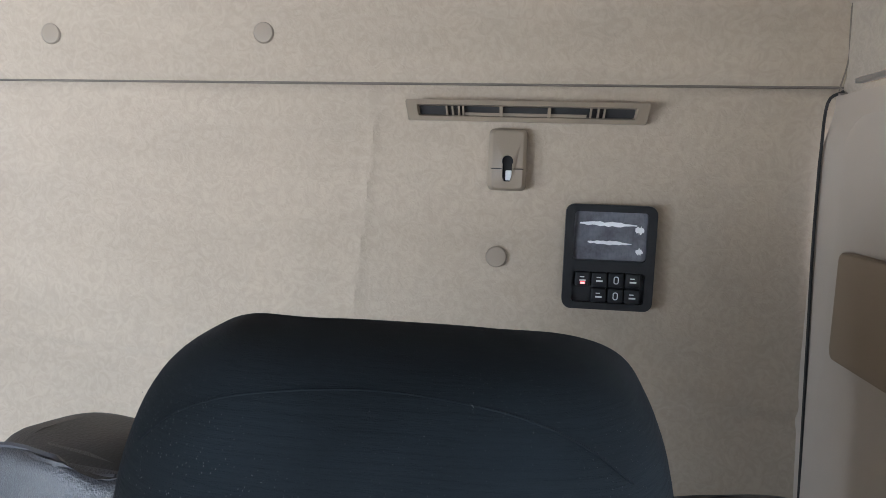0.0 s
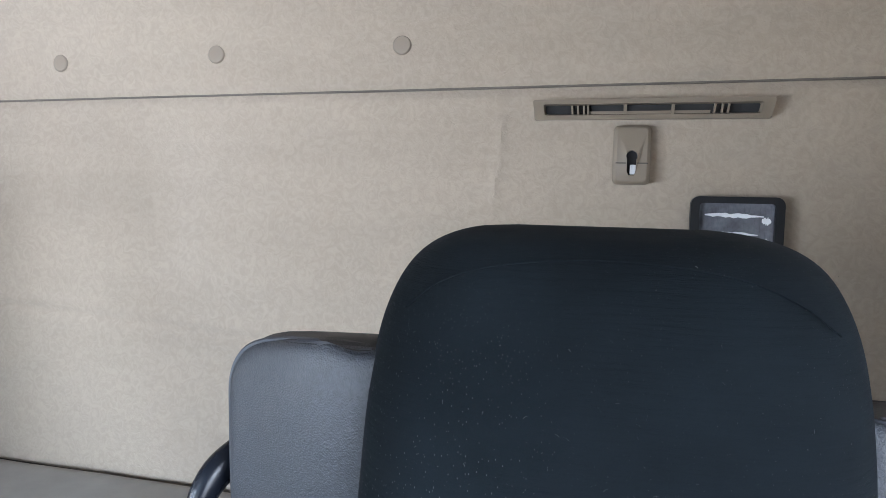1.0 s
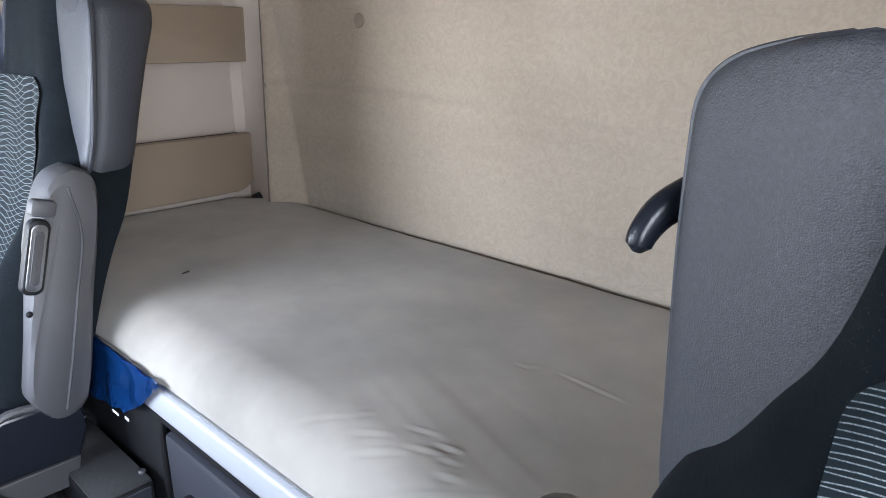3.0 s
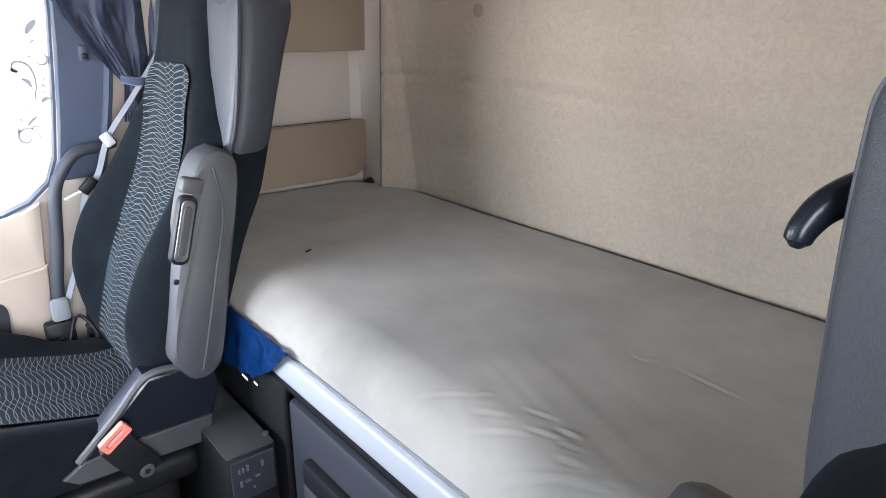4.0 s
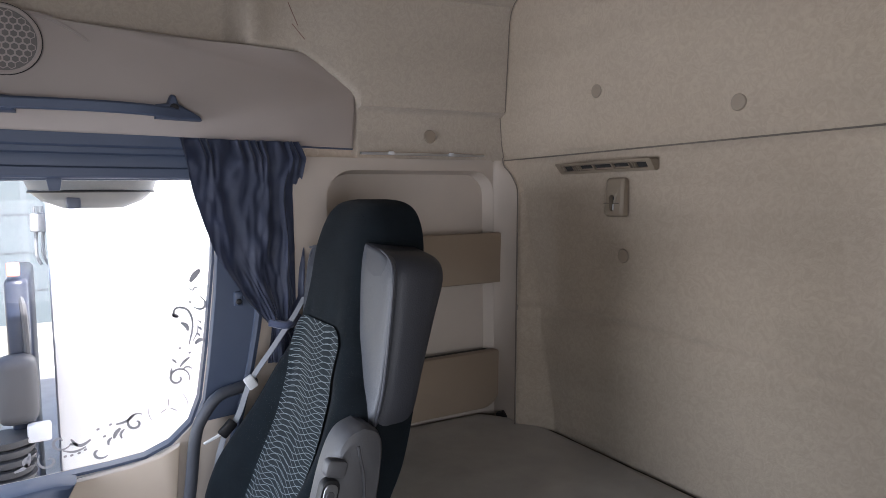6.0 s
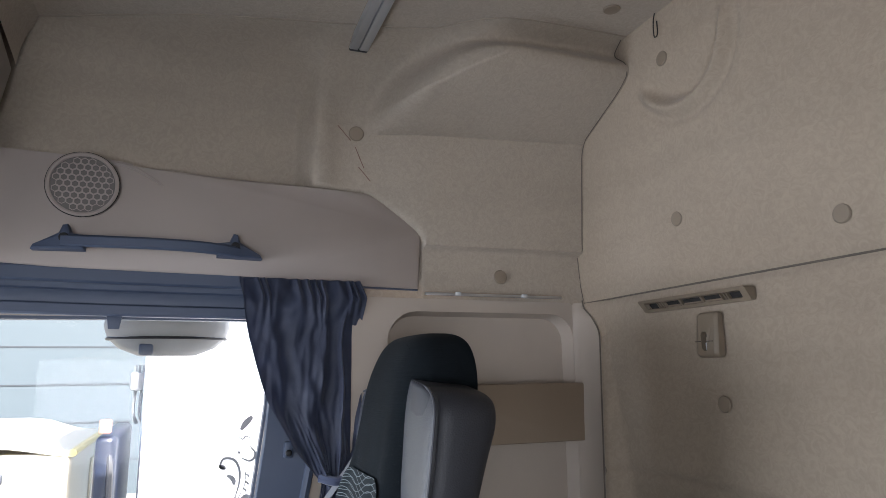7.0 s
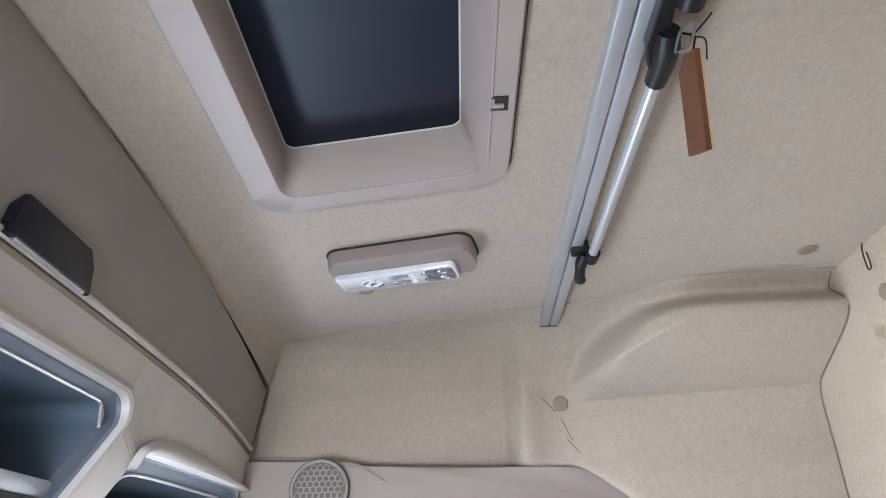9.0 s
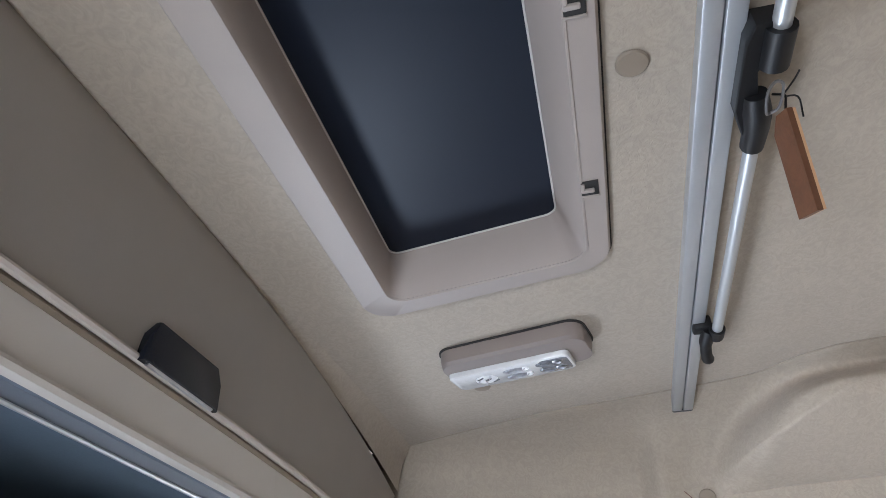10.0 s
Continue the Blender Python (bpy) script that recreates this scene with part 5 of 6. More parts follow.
belt = thing("seat_belt", "grey seat belt webbing running down beside the passenger seat", "seat belt", (-1.05, -0.70, 0.7))
strap = smooth_line([(-0.030, 0.130, 0.345), (-0.012, 0.091, 0.294), (-0.010, 0.036, 0.222), (-0.010, -0.018, 0.150), (-0.012, -0.048, 0.075), (-0.015, -0.080, 0.030), (-0.020, -0.098, -0.040), (-0.020, -0.118, -0.115), (-0.020, -0.155, -0.216), (-0.020, -0.170, -0.30)], 6)
part("webbing", ribbon(strap, 0.012, 0.003, (0.35, 0.8, 0.35)), WEBBING, belt)
part("stopper", rbox((-0.010, -0.018, 0.148), (0.016, 0.022, 0.030), 0.004, 2, pose(0, 0, 0, 30, 0, 0)), PALE, belt, "pale plastic stopper on the webbing")
part("stopper", rbox((-0.010, -0.072, 0.052), (0.014, 0.040, 0.024), 0.004, 2, pose(0, 0, 0, 45, 0, 0)), BLACK, belt)
part("tie_end", rbox((-0.008, -0.098, 0.038), (0.005, 0.056, 0.007), 0.002, 1, pose(0, 0, 0, 22, 0, 0)), PALE, belt, "pale loose strap end")
part("belt_anchor", rbox((-0.015, -0.172, -0.222), (0.022, 0.040, 0.055), 0.010), WEBBING, belt, "pale grey belt end fitting")
part("anchor_plate", rbox((-0.02, -0.180, -0.31), (0.03, 0.06, 0.12), 0.006), BLACK, belt)

wires = thing("cable_bundle", "loose black cables coming up from the floor beside the seat", "cable", (-1.06, -0.84, 0.0))
for line in ([(0.0, -0.05, 0.0), (0.01, -0.06, 0.25), (0.02, -0.03, 0.40), (0.0, 0.0, 0.455), (0.03, 0.03, 0.40), (0.02, 0.01, 0.30)], [(0.02, 0.04, 0.0), (0.03, 0.03, 0.28), (0.01, -0.02, 0.39), (-0.01, -0.045, 0.43), (0.02, -0.055, 0.36)], [(-0.02, 0.0, 0.0), (-0.01, -0.02, 0.30), (0.02, 0.02, 0.37), (0.0, 0.035, 0.43), (0.02, 0.05, 0.36)]):
    part("cable", tube(smooth_line(line, 5), 0.0045, 8), BLACK, wires)
for y, z in ((-0.040, 0.405), (0.020, 0.425), (0.030, 0.360)):
    part("plug", rbox((0.012, y, z), (0.014, 0.016, 0.024), 0.003, 2, pose(0, 0, 0, 30, 0, 0)), BLACK, wires, "black plastic plug")

# door trim on the passenger door
dt = thing("door_trim", "beige plastic door lining with dark armrest and storage pocket", "door lining", (-1.143, -1.1, 0.4))
lining = [(-0.862, 0.712), (-0.90, 0.694), (-0.96, 0.682), (-1.10, 0.672), (-1.60, 0.66), (-1.60, 0.05), (-0.905, 0.05), (-0.895, 0.30), (-0.878, 0.52)]
part("lining_panel", slab(lining, lambda u, v, w: (w, u + 1.1, v - 0.4), 0.018, 0.006), DOORLINING, dt)
crease = [(-0.872, 0.570), (-0.95, 0.560), (-1.05, 0.535), (-1.20, 0.495), (-1.60, 0.42), (-1.60, 0.05), (-0.91, 0.05), (-0.885, 0.40)]
part("lower_panel", slab(crease, lambda u, v, w: (0.017 + w, u + 1.1, v - 0.4), 0.014, 0.010), DOORLINING, dt)
pkt = smooth_line([(-0.972, 0.40, 0), (-0.966, 0.480, 0), (-0.980, 0.506, 0), (-1.010, 0.511, 0), (-1.112, 0.490, 0), (-1.25, 0.445, 0), (-1.60, 0.37, 0)], 5)
part("pocket_opening", slab([(p.x, p.y) for p in pkt] + [(-1.60, 0.15), (-0.975, 0.15)], lambda u, v, w: (0.030 + w, u + 1.1, v - 0.4), 0.004), SHELL, dt, "dark storage pocket in the door")
armr = [(-1.066, 0.690), (-1.10, 0.695), (-1.30, 0.685), (-1.60, 0.68), (-1.60, 0.50), (-1.30, 0.49), (-1.22, 0.515), (-1.155, 0.555), (-1.095, 0.635)]
arm = part("door_armrest", slab(armr, lambda u, v, w: (0.017 + w, u + 1.1, v - 0.4), 0.055, 0.016), BLUEGREY, dt, "dark blue-grey armrest with handle")
part("handle_recess", slab([(-1.125, 0.645), (-1.30, 0.640), (-1.42, 0.60), (-1.42, 0.56), (-1.20, 0.565)], lambda u, v, w: (0.0725 + w, u + 1.1, v - 0.4), 0.003, 0.001), BLACK, arm)
part("handle_lever", rbox((0.082, -0.11, 0.215), (0.014, 0.13, 0.022), 0.006, 2, pose(0, 0, 0, 12, 0, 0)), ALU, arm, "silver door opener")
part("lower_silver", rbox((0.078, -0.085, 0.145), (0.010, 0.075, 0.028), 0.005, 2, pose(0, 0, 0, 18, 0, 0)), ALU, arm)


# scroll stickers on the window
def scroll(turns, r, c, start, flip):
    pts = []
    for i in range(40):
        t = i / 39
        a = start + flip * turns * 6.28318 * t
        rr = r * (0.15 + 0.85 * t)
        pts.append((c[0] + rr * math.cos(a), c[1] + rr * math.sin(a)))
    return pts


def flat_line(pts, w):
    bm = bmesh.new()
    n = len(pts)
    rows = []
    for i, (u, v) in enumerate(pts):
        a, b = pts[max(i - 1, 0)], pts[min(i + 1, n - 1)]
        d = Vector((b[0] - a[0], b[1] - a[1])).normalized()
        h = w * (0.25 + 0.75 * math.sin(math.pi * (0.1 + 0.85 * i / n)))
        rows.append((bm.verts.new((0, u - d.y * h / 2, v + d.x * h / 2)), bm.verts.new((0, u + d.y * h / 2, v - d.x * h / 2))))
    for a, b in zip(rows, rows[1:]):
        bm.faces.new((a[0], b[0], b[1], a[1]))
    return bm


sticker = thing("window_sticker", "grey ornamental scroll sticker in the window corner", "sticker", (-1.179, 0, 0))
for turns, r, c, st, fl, w in ((1.15, 0.026, (-0.853, 0.850), 0.6, -1, 0.0055), (1.05, 0.022, (-0.945, 0.762), 1.2, -1, 0.006), (0.55, 0.020, (-1.020, 0.712), 2.2, 1, 0.006), (0.9, 0.021, (-1.092, 0.748), 0.3, 1, 0.0055), (0.95, 0.021, (-1.115, 0.712), 2.0, -1, 0.0055)):
    part("scroll", flat_line(scroll(turns, r, c, st, fl), w), DECAL, sticker)
for pts, w in ((((-0.798, 1.035), (-0.787, 1.021), (-0.790, 1.008), (-0.800, 1.005), (-0.816, 1.012)), 0.006), (((-0.848, 0.992), (-0.857, 0.997), (-0.850, 1.012), (-0.829, 1.008), (-0.818, 0.988), (-0.817, 0.961), (-0.826, 0.925)), 0.0065), (((-0.805, 0.987), (-0.806, 0.955), (-0.818, 0.930)), 0.003),
               (((-0.792, 0.933), (-0.780, 0.918), (-0.787, 0.908), (-0.796, 0.912)), 0.005), (((-0.823, 1.056), (-0.813, 1.050), (-0.808, 1.056), (-0.796, 1.052)), 0.004)):
    part("branch", flat_line([(p.x, p.y) for p in smooth_line([(a, b, 0) for a, b in pts], 6)], w), DECAL, sticker)


def leaf(a, b, bow, w):
    """A curved leaf from a to b."""
    d = Vector((b[0] - a[0], b[1] - a[1]))
    return flat_line([(a[0] + d.x * k / 10 - d.y * bow * math.sin(k / 10 * 3.1416), a[1] + d.y * k / 10 + d.x * bow * math.sin(k / 10 * 3.1416)) for k in range(11)], w)


for a, b, bow, w in (((-0.818, 1.069), (-0.795, 1.097), 0.05, 0.014), ((-0.860, 0.996), (-0.846, 0.990), 0.1, 0.011), ((-0.843, 0.977), (-0.827, 0.957), 0.2, 0.010), ((-0.812, 0.924), (-0.794, 0.932), 0.2, 0.010), ((-0.804, 0.978), (-0.798, 0.970), 0.2, 0.005), ((-0.805, 0.962), (-0.798, 0.955), 0.2, 0.005), ((-0.808, 0.948), (-0.802, 0.941), 0.2, 0.005), ((-0.822, 1.026), (-0.818, 1.020), 0.0, 0.006),
                     ((-0.848, 0.875), (-0.826, 0.895), 0.05, 0.007),
                     ((-0.843, 0.867), (-0.822, 0.868), 0.3, 0.005), ((-0.866, 0.875), (-0.870, 0.862), 0.1, 0.005), ((-0.865, 0.895), (-0.855, 0.885), 0.1, 0.005), ((-0.945, 0.783), (-0.985, 0.766), 0.12, 0.006), ((-0.990, 0.735), (-0.976, 0.756), 0.1, 0.009), ((-0.974, 0.732), (-0.968, 0.752), 0.25, 0.006),
                     ((-1.001, 0.722), (-0.994, 0.738), 0.2, 0.006), ((-1.072, 0.750), (-1.035, 0.742), -0.35, 0.007), ((-1.075, 0.738), (-1.060, 0.732), 0.2, 0.006), ((-1.088, 0.728), (-1.045, 0.728), -0.15, 0.005), ((-1.148, 0.735), (-1.176, 0.700), 0.25, 0.008), ((-1.150, 0.728), (-1.152, 0.706), -0.3, 0.009)):
    part("leaf", leaf(a, b, bow, w), DECAL, sticker)
for u, v in ((-1.046, 0.720), (-1.058, 0.715), (-1.072, 0.713), (-1.084, 0.713), (-1.008, 0.742), (-1.020, 0.760), (-0.995, 0.766), (-0.846, 0.917), (-0.825, 0.904)):
    part("dot", leaf((u - 0.003, v), (u + 0.003, v + 0.002), 0.1, 0.005), DECAL, sticker)
for st, span in ((2.9, 0.9), (-0.2, 1.0)):
    part("arc", flat_line([(-0.876 + 0.042 * math.cos(st + span * k / 12), 0.783 + 0.042 * math.sin(st + span * k / 12)) for k in range(13)], 0.0018), DECAL, sticker)
for a in (90, 210, 330):
    part("ray", flat_line([(-0.876 + 0.004 * k * math.cos(radians(a)), 0.785 + 0.004 * k * math.sin(radians(a))) for k in range(1, 6)], 0.003), DECAL, sticker)


# ---- roof: hatch, lamp, rail, rod ----
def hatch():
    ob = thing("roof_hatch", "beige framed roof hatch with a dark tinted panel", "roof hatch", (0, (HY0 + HY1) / 2, CEIL))
    w, h = 2 * HX, HY1 - HY0
    def taper(loop):
        return [(u * (0.93 - 0.41 * v), v) for u, v in loop]
    def frame_loop(half, y0, y1, r):
        return taper([(u, v + (y0 + y1) / 2) for u, v in round_rect(2 * half, y1 - y0, r, 8)])
    o = frame_loop(HX, -0.195, 0.195, 0.050)
    o1 = frame_loop(HX - 0.003, -0.192, 0.192, 0.048)
    i00 = frame_loop(HX - 0.040, -0.146, 0.163, 0.034)
    i0 = frame_loop(HX - 0.044, -0.141, 0.158, 0.030)
    i1 = frame_loop(HX - 0.052, -0.146, 0.128, 0.018)
    part("flange", loft([[(u, v, 0.002) for u, v in o], [(u, v, -0.009) for u, v in o], [(u, v, -0.013) for u, v in o1], [(u, v, -0.014) for u, v in i00], [(u, v, -0.008) for u, v in i0], [(u, v, 0.074) for u, v in i1]], caps=False), PLASTIC, ob, angle=50)
    bm = bmesh.new()
    bm.faces.new([bm.verts.new((u, v, 0.0)) for u, v in i1])
    bmesh.ops.translate(bm, vec=(0, 0, 0.0735), verts=bm.verts)
    part("dark_panel", bm, HATCHGLASS, ob, "dark tinted hatch panel")
    part("gasket", loft([[(u * 1.006, v * 1.013, 0.001) for u, v in o], [(u * 1.006, v * 1.013, -0.003) for u, v in o], [(u * 0.99, v * 0.98, -0.003) for u, v in o]], caps=False), DARKGAP, ob, "thin dark gasket round the frame")
    lip = [(u, v, -0.0130) for u, v in i00]
    part("frame_lip", tube(lip + lip[:1], 0.0028, 6), PLASTIC, ob, "pale rounded lip of the hatch frame")
    line = [(u * 0.998, v * 0.996, 0.0725) for u, v in i1]
    part("panel_seal", tube(line + line[:1], 0.0016, 6), HOOD, ob, "thin pale line round the dark panel")
    for x in (-0.206, 0.058, 0.33):
        lt = part("latch", rbox((x, 0.173, -0.0135), (0.026, 0.022, 0.004), 0.001), DARKGAP, ob, "small latch recess in the frame")
        part("latch_pin", rbox((x - 0.002, 0.171, -0.0165), (0.006, 0.016, 0.005), 0.0015), PLASTIC, lt)
        part("latch_pin", rbox((x + 0.002, 0.165, -0.0160), (0.016, 0.005, 0.004), 0.0015), PLASTIC, lt)
        part("latch_rim", rbox((x - 0.0145, 0.173, -0.0145), (0.003, 0.024, 0.004), 0.001), PLASTIC, lt)
    return ob


hatch()


def ceiling_lamp():
    ob = thing("ceiling_lamp", "beige plastic ceiling lamp with a clear faceted lens, switched off", "lamp", (-0.618, -0.930, CEIL))
    ob.rotation_euler = (0, 0, radians(-13))
    rings = []
    for z, k, sh in ((0.0, 1.0, 0.0), (-0.017, 1.0, 0.0), (-0.027, 0.97, 0.0), (-0.032, 0.90, -0.004)):
        rings.append([(u * k + sh, v * (0.985 if k < 1 else 1), z) for u, v in [(a - 0.014, b) for a, b in round_rect(0.100, 0.268, 0.028, 6)]])
    part("housing", loft(rings), LAMPHOOD, ob)
    part("base_gap", loft([[(u * 1.05 - 0.0142, v * 1.022, z) for u, v in round_rect(0.100, 0.268, 0.028, 6)] for z in (0.0, -0.0035)]), DARKGAP, ob, "dark joint between the lamp and the roof")
    def put(u, v, w):
        return (-0.035 + u, v - 0.0165, -0.030 - w * (1.0 - 3.0 * max(0, -u)))
    part("lens", slab(round_rect(0.062, 0.227, 0.010, 5), put, 0.012, 0.005), LENS, ob, "clear faceted lens")
    part("lens_end", slab(round_rect(0.050, 0.052, 0.008, 5), lambda u, v, w: put(u, v + 0.083, w + 0.0045), 0.0085, 0.002), SMOKED, ob, "darker clear end of the lens")
    for u, v, a, c, mat in ((-0.035, -0.065, 0.016, 0.022, FOILGLINT), (-0.0225, -0.008, 0.008, 0.022, REFLECTOR), (-0.0465, -0.008, 0.008, 0.022, REFLECTOR), (-0.0225, 0.050, 0.009, 0.018, SMOKED), (-0.0465, 0.050, 0.009, 0.018, SMOKED), (-0.0225, 0.072, 0.008, 0.010, ALU), (-0.0465, 0.072, 0.008, 0.010, ALU), (-0.0225, 0.014, 0.006, 0.007, FOILGLINT), (-0.0465, 0.014, 0.006, 0.007, FOILGLINT)):
        ring = [[(u + a * k * math.cos(6.28318 * i / 18), v + c * k * math.sin(6.28318 * i / 18), -0.0405 - h) for i in range(18)] for k, h in ((0.95, -0.004), (0.95, 0.0026), (0.75, 0.0038), (0.3, 0.0020))]
        dish = part("bulb_reflector", loft(ring), mat, ob, "mirrored reflector behind the lens")
        if mat is FOILGLINT and a > 0.01:
            for k in range(6):
                part("reflector_facet", rbox((u + 0.010 * math.sin(2.1 * k), v - 0.015 + 0.006 * k, -0.0440), (0.014, 0.0035, 0.002), 0.0006, turn=pose(0, 0, 0, 0, 0, 25 + 40 * (k % 2))), SMOKED if k % 2 else ALU, dish)
    part("switch", rbox((-0.062, -0.06, -0.018), (0.008, 0.02, 0.012), 0.002), GREY, ob)
    return ob


ceiling_lamp()

rail = thing("ceiling_rail", "slotted aluminium rail screwed across the roof lining", "rail", (0, -0.6375, CEIL))
rail.rotation_euler = (0, 0, -0.0172)
for dy in (-0.0110, 0.0110):
    part("flange", rbox((0, dy, -0.010), (1.955, 0.0205, 0.020), 0.003), ANODISED, rail)
part("slot", rbox((0, 0, -0.004), (1.94, 0.004, 0.008)), GREY, rail)
part("end_cap", rbox((-0.979, 0, -0.010), (0.010, 0.042, 0.022), 0.004), GREY, rail, "grey plastic end cap")

rod = thing("curtain_rod", "thin aluminium rod in black clips under the ceiling rail", "rod", (-0.36, -0.595, 1.872))
part("rod_tube", tube([(-0.238, 0.004, 0.0), (0.225, -0.001, 0.0)], 0.0082, 14), ANODISED, rod)
part("rod_tube", tube([(0.330, 0.003, -0.002), (0.95, 0.005, 0.006)], 0.0088, 14), ANODISED, rod)
clip = part("rod_clip", tube([(-0.226, 0.004, 0.0), (-0.252, 0.004, 0.0)], 0.0125, 14), BLACK, rod, "black plastic rod clip")
part("clip_arm", tube(smooth_line([(-0.238, -0.006, 0.004), (-0.262, -0.012, -0.004), (-0.300, -0.009, -0.010), (-0.326, -0.003, -0.008)], 4), [0.011] * 5 + [0.0095] * 5 + [0.0105, 0.0105, 0.007], 12), BLACK, clip)
part("clip_mount", rbox((-0.240, -0.016, 0.016), (0.026, 0.030, 0.024), 0.004), BLACK, clip)
joint = part("rod_joint", tube([(0.205, -0.001, 0.0), (0.238, -0.001, -0.002), (0.262, -0.004, -0.004), (0.285, -0.008, -0.002)], [0.0125, 0.0135, 0.0145, 0.012], 14), BLACK, rod, "black plastic rod joint")
part("joint_arm", slab([(0.225, -0.014), (0.262, -0.026), (0.352, -0.026), (0.372, -0.020), (0.372, 0.002), (0.335, 0.004), (0.318, -0.010), (0.27, -0.004)], lambda u, v, w: (u, v, 0.020 - w), 0.024, 0.004), BLACK, joint)
part("joint_cup", tube([(0.320, 0.003, -0.002), (0.366, 0.003, -0.002)], 0.0145, 14), BLACK, joint)
part("steel_ring", tube(smooth_line([(0.268, 0.004, -0.016), (0.280, 0.010, -0.020), (0.306, 0.010, -0.018), (0.312, 0.002, -0.018), (0.300, -0.004, -0.020), (0.276, -0.002, -0.022), (0.268, 0.004, -0.016)], 4), 0.0016, 8), RELEASE, joint)

tag = thing("wooden_tag", "small brown wooden tag hanging from the rod by a black string", "tag", (-0.082, -0.583, 1.848))
hang = pose(0, 0, 0, 4, 0, 0) @ pose(0, 0, 0, 0, 24, 0) @ pose(0, 0, 0, 0, 0, 11)
def tag_plate(u, v, w):
    return hang @ Vector((u, w, v - 0.056))
board = [(-0.016, -0.052), (0.016, -0.052), (0.016, 0.052), (-0.004, 0.052), (-0.016, 0.036)]
part("tag_board", slab(board, lambda u, v, w: tag_plate(u, v, -w), 0.006), WOOD, tag, smooth=False)
part("tag_edge", slab([(a * 0.97, b * 0.99) for a, b in board], lambda u, v, w: tag_plate(u, v, 0.0002 + w), 0.003), LIGHTWOOD, tag, smooth=False)
part("string", tube(smooth_line([(-0.006, 0.0, 0.030), (0.004, 0.006, 0.016), (0.006, 0.003, 0.004), (0.002, 0.0, -0.008)], 4), 0.0013, 6), BLACK, tag)
for e in ((0.034, 0.014, 0.016), (-0.014, 0.022, 0.000)):
    part("string_end", tube(smooth_line([(0.0, 0.004, 0.018), (e[0] * 0.5, e[1], 0.022), e], 4), 0.0010, 5), BLACK, tag)


# ---- front: overhead cabinets and windscreen wall ----
FY = -1.300


def soften(loop, rounds=3):
    """Cuts the corners of a closed outline."""
    for _ in range(rounds):
        out = []
        for a, b in zip(loop, loop[1:] + loop[:1]):
            out += [(0.75 * a[0] + 0.25 * b[0], 0.75 * a[1] + 0.25 * b[1]), (0.25 * a[0] + 0.75 * b[0], 0.25 * a[1] + 0.75 * b[1])]
        loop = out
    return loop


def flap_top(x):
    """Upper edge of the cabinet flap, which falls towards the sides."""
    return 1.914 - 0.100 * (abs(x) / 1.08) ** 2.2


def lip_drop(x):
    return 0.034 * (max(0.0, abs(x) - 0.6) / 0.5) ** 2


def cove(u, v):
    """Lining that curves from the roof down to the cabinet."""
    x = -1.12 + 2.24 * u
    top = flap_top(x)
    a = 1.5708 * v
    reach = 0.045
    return (x, FY + 0.012 + reach * (1 - math.sin(a)), min(CEIL + 0.003, top) + (CEIL + 0.003 - min(CEIL + 0.003, top)) * math.cos(a) - 0.004 * v)


